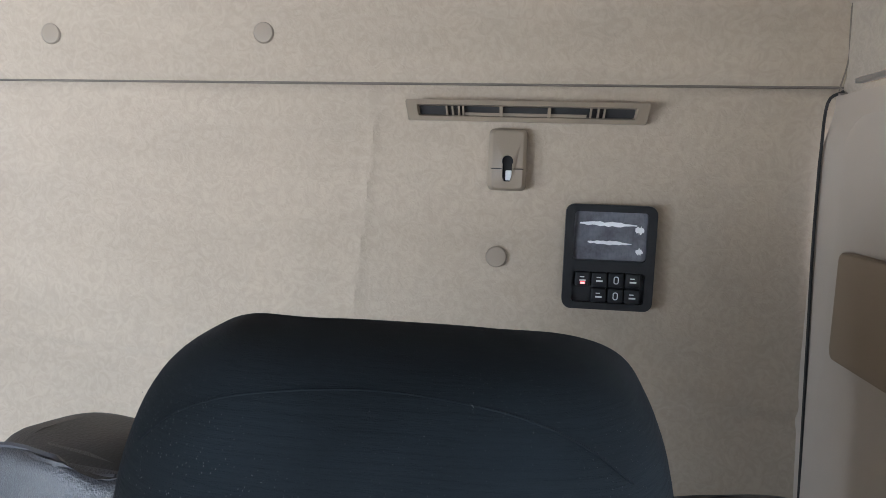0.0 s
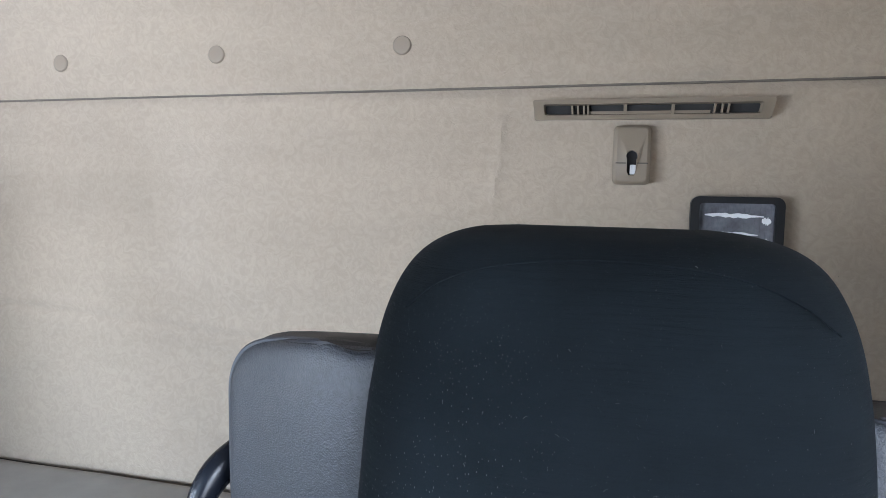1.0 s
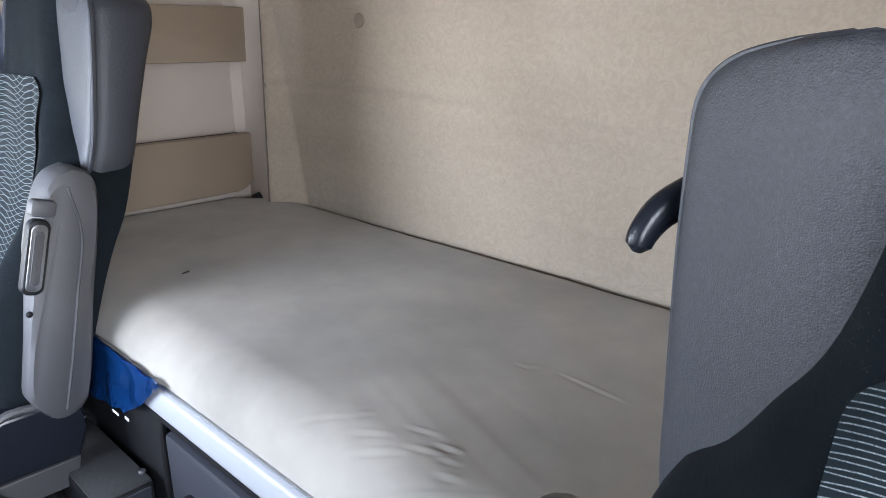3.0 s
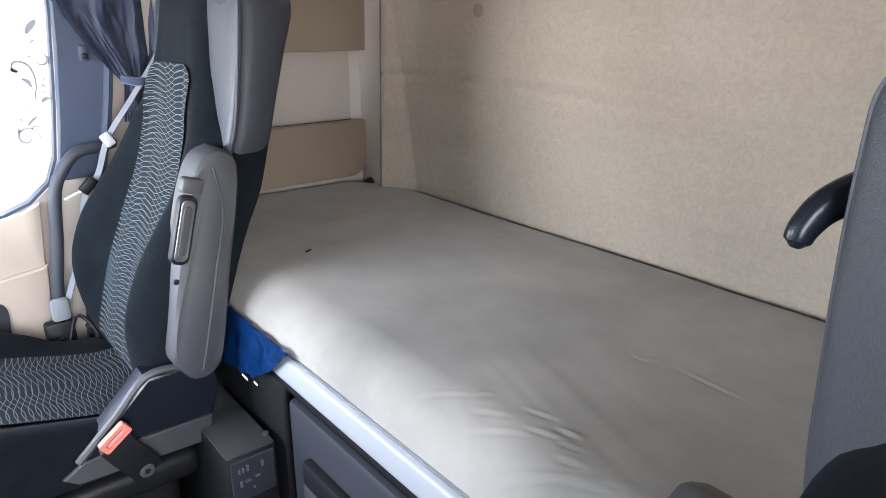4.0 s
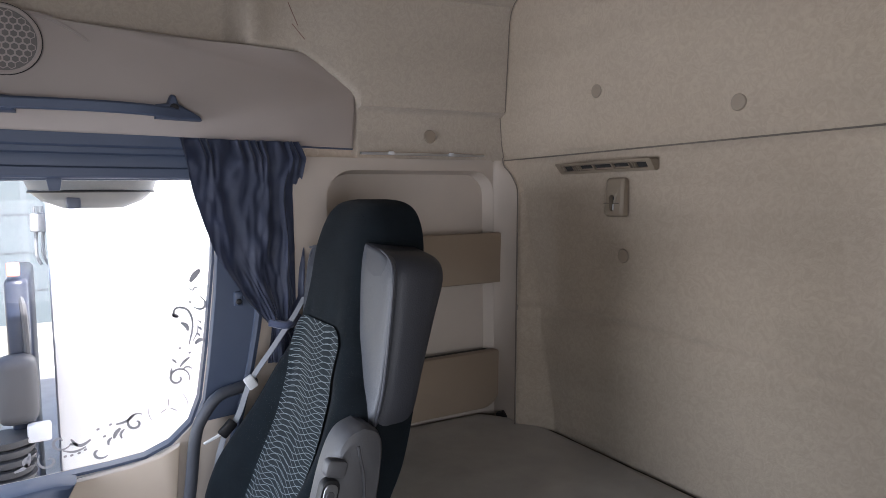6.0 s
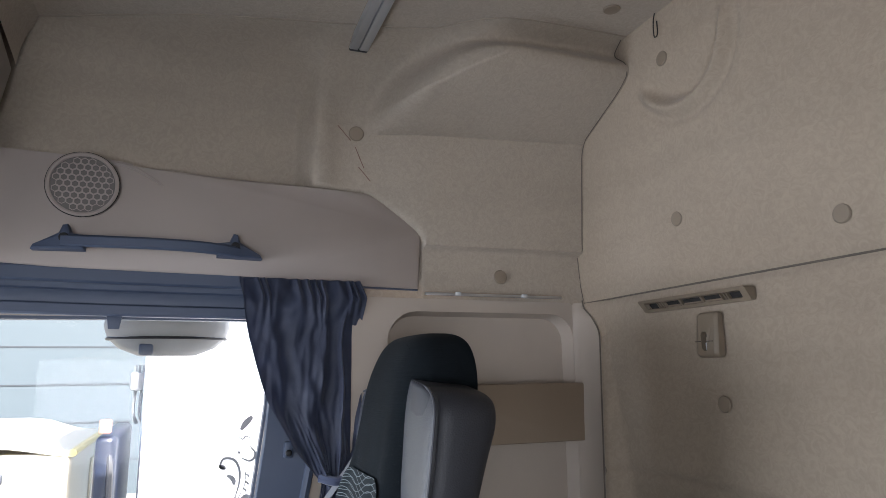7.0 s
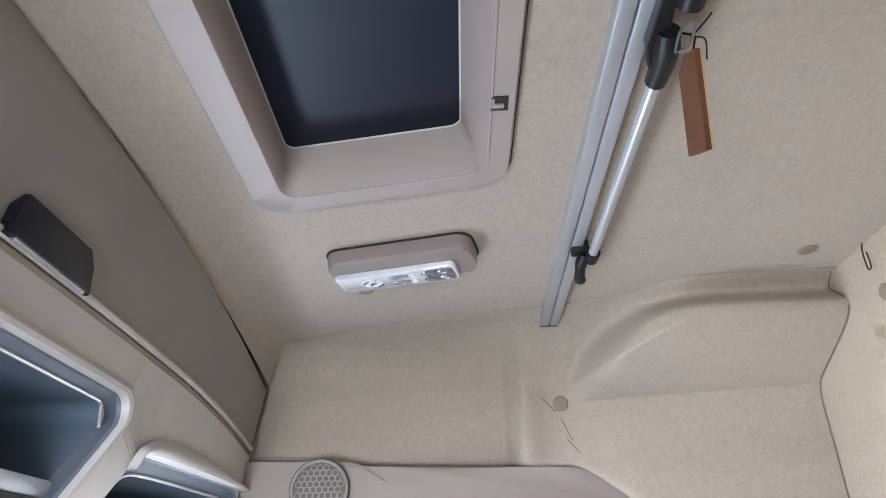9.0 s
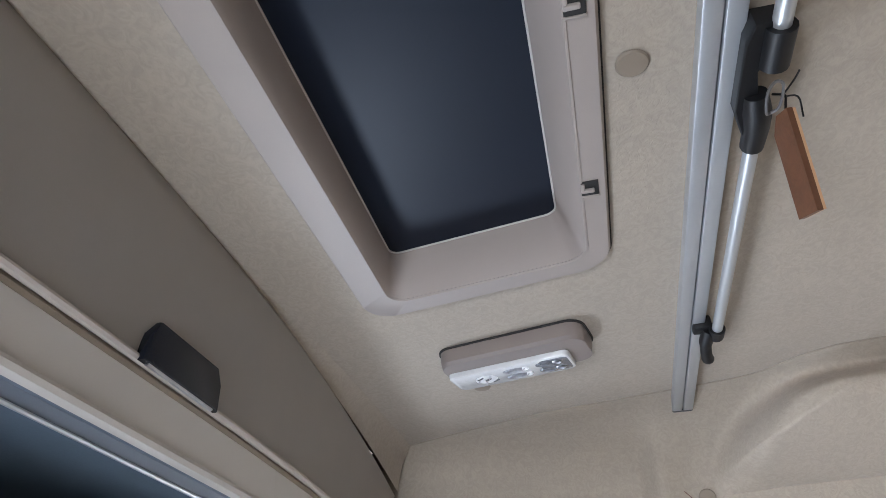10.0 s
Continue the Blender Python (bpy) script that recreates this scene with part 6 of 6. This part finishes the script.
def front_cabinets():
    face = thing("overhead_cabinet", "beige plastic overhead cabinet with a flap over open compartments", "cabinet", (0, FY, 1.63))
    def put(u, v, w):
        return (u, w - 0.012, v - 1.63)
    # flap
    def flap_sheet(u, v):
        x = -1.12 + 2.24 * u
        z = 1.697 + (flap_top(x) + lip_drop(x) - 1.697) * v
        return (x, 0.002 + 0.024 * v - 0.010 * max(0.0, (v - 0.93) / 0.07) ** 2, z - 1.63)
    bm = grid(48, 14, flap_sheet)
    bmesh.ops.solidify(bm, geom=bm.faces[:], thickness=0.014)
    flap = part("flap", bm, FLAP, face, "beige storage flap")
    xs = [-1.115 + 2.23 * k / 24 for k in range(25)]
    part("flap_lip", tube([(x, 0.004, 1.694 - 1.63) for x in xs], 0.0055, 8), FLAP, flap, "rounded lip along the flap")
    part("flap_groove", tube([(x, -0.002, 1.6845 - 1.63) for x in xs], 0.0055, 6), TAN, flap)
    for x in (-0.218, 0.218):
        o = [(-0.082, -0.030), (0.082, -0.030), (0.079, 0.005), (0.066, 0.025), (-0.066, 0.025), (-0.079, 0.005)]
        hd = part("flap_handle", slab(o, lambda u, v, w: (x + u, 0.004 + w, v + 1.720 - 1.63), 0.012, 0.004), HANDLEDARK, flap, "dark grey recessed flap handle")
        part("handle_lip", tube([(x - 0.070, 0.012, 1.690 - 1.63), (x + 0.070, 0.012, 1.690 - 1.63)], 0.003, 8), ALU, hd)
    # fascia with open compartments
    side_outer = soften([(-0.485, 1.386), (-0.531, 1.487), (-0.548, 1.525), (-0.562, 1.543), (-0.62, 1.546), (-0.756, 1.550), (-0.92, 1.556), (-1.095, 1.562), (-1.104, 1.478), (-1.112, 1.386)], 2)
    side_inner = soften([(-0.535, 1.410), (-0.552, 1.487), (-0.562, 1.512), (-0.585, 1.524), (-0.64, 1.5275), (-0.76, 1.532), (-0.91, 1.536), (-1.045, 1.540), (-1.058, 1.478), (-1.070, 1.410)], 2)
    middle_outer = [(a * (0.925 + 0.85 * b), 1.522 + b) for a, b in round_rect(0.970, 0.176, [0.03, 0.03, 0.04, 0.04], 6)]
    middle_inner = [(a * 0.945, 1.524 + (b - 1.522) * 0.80) for a, b in middle_outer]
    mirrored = lambda loop: [(-a, b) for a, b in loop]
    edge = [-1.13 + 2.26 * k / 22 for k in range(23)]
    o = [(x, 1.375) for x in edge] + [(x, 1.685) for x in edge[::-1]]
    part("fascia", holed_plate(o, [side_outer, middle_outer, mirrored(side_outer)], put, 0.012), HOOD, face, "pale beige fascia with open compartments", smooth=False)
    for outer_loop, inner_loop, sg in ((side_outer, side_inner, -1), (middle_outer, middle_inner, 0), (mirrored(side_outer), mirrored(side_inner), 1)):
        cx = sum(p[0] for p in inner_loop) / len(inner_loop)
        def at_depth(loop, depth, k=1.0):
            return [put(cx + (u - cx) * k, 1.49 + (v - 1.49) * k, depth) for u, v in loop]
        bm = loft([at_depth(inner_loop, -0.006), at_depth(inner_loop, -0.05, 0.985), at_depth(inner_loop, -0.22, 0.93)], caps=False)
        bm.verts.ensure_lookup_table()
        k = len(inner_loop)
        bm.faces.new([bm.verts[i] for i in range(2 * k, 3 * k)])
        cmp_ = part("compartment", bm, RECESSDARK, face, "dark open compartment")
        part("inner_border", loft([at_depth(outer_loop, 0.010), at_depth(outer_loop, 0.003, 0.994), at_depth(inner_loop, -0.006)], caps=False), BORDER, cmp_, "blue-grey border inside the opening")
        tops = [q for q in at_depth(inner_loop, -0.003) if q[2] + 1.63 > (1.50 if sg else 1.56)]
        part("trim_line", tube(sorted(tops), 0.0026, 6), ANODISED, cmp_, "thin bright trim line")
        if sg == 0:
            wide = [[put(u * a, 1.522 + (v - 1.522) * b, d) for u, v in outer_loop] for a, b, d in ((1.035, 1.17, 0.0125), (1.030, 1.15, 0.018), (1.018, 1.09, 0.021), (1.005, 1.02, 0.019), (0.998, 0.99, 0.009))]
            part("compartment_rim", loft(wide, caps=False), HOOD, cmp_, "pale rounded rim")
            part("ledge", rbox((0, -0.050, 1.479 - 1.63), (0.83, 0.075, 0.021), 0.003), RIM, cmp_, "pale blue-grey ledge")
            part("ledge_joint", rbox((0, -0.046, 1.465 - 1.63), (0.82, 0.072, 0.006)), DARKGAP, cmp_)
            continue
        # hooded rim over the side compartment
        low = [(0.545, 1.523), (0.552, 1.540), (0.562, 1.544), (0.62, 1.547), (0.756, 1.551), (0.92, 1.557), (1.05, 1.561), (1.112, 1.563)]
        high = [(0.543, 1.527), (0.548, 1.552), (0.572, 1.566), (0.622, 1.581), (0.735, 1.590), (0.885, 1.588), (1.062, 1.577), (1.118, 1.567)]
        low, high = ([(q.x, q.y) for q in smooth_line([(a, b, 0) for a, b in line], 5)] for line in (low, high))
        def hood(u, v):
            f = u * (len(low) - 1)
            a = min(len(low) - 2, int(f))
            (x0, z0), (x1, z1) = ((p[a][0] + (p[a + 1][0] - p[a][0]) * (f - a), p[a][1] + (p[a + 1][1] - p[a][1]) * (f - a)) for p in (low, high))
            return put(sg * (x0 + (x1 - x0) * v), z0 + (z1 - z0) * v, 0.0125 + 0.015 * math.sin(math.pi * (0.18 + 0.82 * v)) - 0.012 * max(0.0, 0.12 - v) / 0.12)
        part("hood_rim", grid(34, 8, hood), HOOD, cmp_, "pale rounded hood over the opening")
        for z0, z1, d in ((1.4185, 1.452, -0.006), (1.397, 1.4155, 0.000), (1.379, 1.3945, 0.004)):
            part("ledge", loft([[(sg * x, d - 0.012 - back, z - 1.63) for x, z in ((0.51, z0), (1.075, z0), (1.07, z1 - 0.004), (1.06, z1), (0.53, z1), (0.52, z1 - 0.004))] for back in (0.0, 0.09)]), RIM, cmp_, "pale blue-grey ledge", angle=30)
        for z in (1.417, 1.396):
            part("ledge_joint", tube([(sg * 0.52, -0.0125, z - 1.63), (sg * 1.06, -0.0125, z - 1.63)], 0.0018, 6), DARKGAP, cmp_)
    part("gap", rbox((0, -0.016, 1.690 - 1.63), (2.24, 0.010, 0.020)), PLASTIC, face, "joint under the flap")
    part("underside", rbox((0, -0.29, 1.388 - 1.63), (2.30, 0.56, 0.026), 0.006), BLUEGREY, face)
    part("carcass", rbox((0, -0.44, 1.66 - 1.63), (2.30, 0.36, 0.52)), PLASTIC, face)
    pieces = [c for c in face.children] + [g for c in face.children for g in c.children]
    for piece in pieces:
        for v in piece.data.vertices:
            v.co.y -= 0.020 * max(0.0, (abs(v.co.x) - 0.35) / 0.75) ** 1.3
            v.co.y -= 0.41 * max(0.0, 1.56 - 1.63 - v.co.z)
            v.co.z -= lip_drop(v.co.x) * ease((v.co.z + 0.03) / 0.07)
    return face


front_cabinets()
structure("ceiling_cove", grid(80, 10, cove), ROOF, "beige felt lining curving down to the overhead cabinet", "ceiling", angle=60)
o = [(-1.25, -0.05), (1.25, -0.05), (1.25, 2.10), (-1.25, 2.10)]
# Opening made small and shifted to the passenger side, to limit the light inside.
h = [(a - 0.2, 1.00 + b) for a, b in round_rect(1.55, 0.48, 0.08, 6)]
structure("wall_front", holed_plate(o, [h], lambda u, v, w: (u, -1.86 - w, v), 0.04), BLACK, "plain dark unseen front wall, its windscreen opening narrowed to shape the light", "wall", smooth=False)
wind = thing("windscreen", "clear windscreen glass", "window", (0, -1.88, 0), kind="structure")
bm = bmesh.new()
bm.faces.new([bm.verts.new((u, 0, v)) for u, v in h])
g = part("pane", bm, PANE, wind)
g.visible_shadow = False

# scratches on the side lining
sc = thing("scratch_marks", "thin reddish scratches on the side lining", "scratch", (-1.10, -0.62, 1.70), kind="stuff")
for a, b in (((0.0, -0.02, 0.05), (0.004, 0.01, 0.015)), ((0.006, 0.02, 0.0), (0.010, 0.04, -0.05)), ((0.0, 0.03, -0.045), (0.012, 0.055, -0.08))):
    part("scratch", tube([(0.012 + a[0], a[1], a[2]), (0.012 + b[0], b[1], b[2])], 0.0009, 5), SCRATCH, sc)


# ---- outside ----
# Unseen ground; its pale colour is there to throw light up through the windows.
structure("ground", rbox((0, 0, -1.35), (400, 400, 0.1)), BOUNCEGROUND, "unseen yard ground outside, made pale to bounce light into the cab", "ground", smooth=False)
hall = thing("warehouse", "pale warehouse wall seen through the window, its cladding coloured dark against glare", "building", (-16, -6, -1.3))
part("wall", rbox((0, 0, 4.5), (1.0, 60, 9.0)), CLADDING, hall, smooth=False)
for k in range(10):
    part("joint", rbox((0.505, 0, 0.70 + 0.78 * k), (0.02, 60, 0.03)), PALEJOINT, hall)
for k in range(16):
    part("joint", rbox((0.503, -22.85 + 3.4 * k, 4.5), (0.02, 0.10, 9.0)), CLADSTRIP, hall)
part("wall_lamp", rbox((0.53, 1.28, 1.92), (0.08, 0.10, 0.20), 0.01), GREY, hall, "small dark box on the wall")


def van_roof(u, v):
    """Domed roof with rounded long edges."""
    x, y = -1.15 + 2.30 * u, -2.6 + 5.2 * v
    side = min(1.0, (2.6 - abs(y)) / 0.55)
    return (x, y, 1.92 + 0.21 * math.sin(math.pi * min(1.0, 0.12 + 0.80 * (1 - u))) * ease(0.10 + side))


van = thing("parked_truck", "cream coloured parked truck with a domed roof outside", "truck", (-6.15, -4.23, -1.3))
part("body", rbox((0, 0, 1.14), (2.3, 5.2, 1.62), 0.05, 3), CREAM, van)
part("roof", grid(20, 40, van_roof), CREAM, van)
part("roof_gutter", tube([(-1.15, 2.60, 1.95), (0.0, 2.61, 1.955), (1.16, 2.60, 1.95)], 0.028, 8), YELLOWED, van, "yellowed edge of the roof")
part("window_band", rbox((1.17, -0.30, 1.80), (0.05, 5.0, 0.065), 0.012), DULLBLUE, van, "dark blue-grey window rail")
for y in (1.1, 1.9):
    part("side_rib", rbox((0.2 * y - 0.3, 2.605, 1.35), (0.10, 0.03, 0.9), 0.01), CREAM, van)
for y in (-1.6, 1.5):
    part("wheel", tube([(-1.1, y, 0.48), (1.12, y, 0.48)], 0.48, 20), BLACK, van)
mirror = thing("kerb_mirror", "rounded grey kerb mirror hanging outside above the window", "mirror", (-1.62, -0.985, 1.312))
part("mirror_shell", loft([oval(0, 0, 0.105 * k, 0.160 * k, z, 2.2, 40) for z, k in ((0.10, 0.8), (0.06, 0.97), (0.0, 1.0), (-0.03, 0.93), (-0.055, 0.76), (-0.075, 0.45))]), MIRRORGREY, mirror)
part("mirror_lip", tube([(0.099 * math.cos(a), 0.151 * math.sin(a), -0.030) for a in [6.28318 * k / 30 for k in range(31)]], 0.004, 6), BLACK, mirror)
part("mirror_clamp", rbox((0.07, -0.05, -0.060), (0.03, 0.035, 0.03), 0.006), BLUEGREY, mirror)
part("mirror_arm", tube([(0.05, 0, 0.07), (0.25, 0.05, 0.12), (0.42, 0.05, 0.12)], 0.02, 8), BLACK, mirror)
trailer = thing("white_trailer", "plain white truck trailer parked close outside the window", "trailer", (-4.4, 2.98, -1.3))
part("box_body", rbox((0, 0, 2.45), (2.4, 8.2, 2.9), 0.03), OUTWHITE, trailer)
part("side_rail", rbox((1.21, 0, 1.0), (0.03, 8.1, 0.12), 0.01), PALEJOINT, trailer)
part("chassis", rbox((0, 0, 0.75), (1.0, 8.0, 0.3), 0.02), BLACK, trailer)
for y in (2.2, 3.4):
    part("wheel", tube([(-1.15, y, 0.5), (1.15, y, 0.5)], 0.5, 20), BLACK, trailer)
part("support_leg", rbox((0.8, -2.4, 0.45), (0.12, 0.12, 0.9), 0.01), GREY, trailer)
lamp_box = part("connector_box", rbox((1.0, -4.13, 2.45), (0.12, 0.08, 0.09), 0.01), MIRRORGREY, trailer, "pale grey connector box on the front wall")
for k in range(3):
    part("connector_pin", tube([(1.0, -4.15 + 0.018 * k, 2.49), (1.0, -4.15 + 0.018 * k, 2.53)], 0.006, 8), MIRRORGREY, lamp_box)
for k in range(2):
    part("air_line", tube(smooth_line([(1.0, -4.145 + 0.03 * k, 2.41), (1.01, -4.15 + 0.03 * k, 2.30), (1.0, -4.13 + 0.03 * k, 2.24)], 5), 0.008, 8), MIRRORGREY, trailer)
tractor = thing("tractor_unit", "dark blue tractor unit with a ribbed intake hose outside", "truck", (-3.45, -1.62, -1.3))
part("side_fairing", rbox((0, 0.375, 1.40), (0.9, 0.09, 1.64), 0.03, 3), NAVY, tractor, "dark blue-grey side fairing")
part("fairing_edge", tube(smooth_line([(0.46, 0.36, 0.7), (0.46, 0.40, 1.4), (0.45, 0.40, 2.05), (0.40, 0.36, 2.20)], 6), 0.014, 8), GREY, tractor)
part("intake_cowl", rbox((0.50, 0.36, 1.74), (0.16, 0.16, 0.30), 0.05, 3), GREY, tractor, "grey plastic intake cowl")
for k in range(7):
    part("hose_rib", tube([(0.52, 0.31, 1.26 + 0.042 * k), (0.52, 0.31, 1.292 + 0.042 * k)], [0.095, 0.11], 20), GREY, tractor)
part("work_lamp", rbox((0.56, 0.435, 1.555), (0.06, 0.09, 0.08), 0.012), PALE, tractor, "small pale work lamp")
part("marker_lamp", rbox((0.46, 0.37, 2.26), (0.03, 0.05, 0.06), 0.008), RED, tractor, "small red marker lamp")
part("wheel", tube([(-0.4, 0.1, 0.5), (0.1, 0.1, 0.5)], 0.5, 20), BLACK, tractor)
part("chassis_rail", rbox((-0.1, 0.0, 0.85), (0.25, 0.9, 0.2), 0.02), BLACK, tractor)
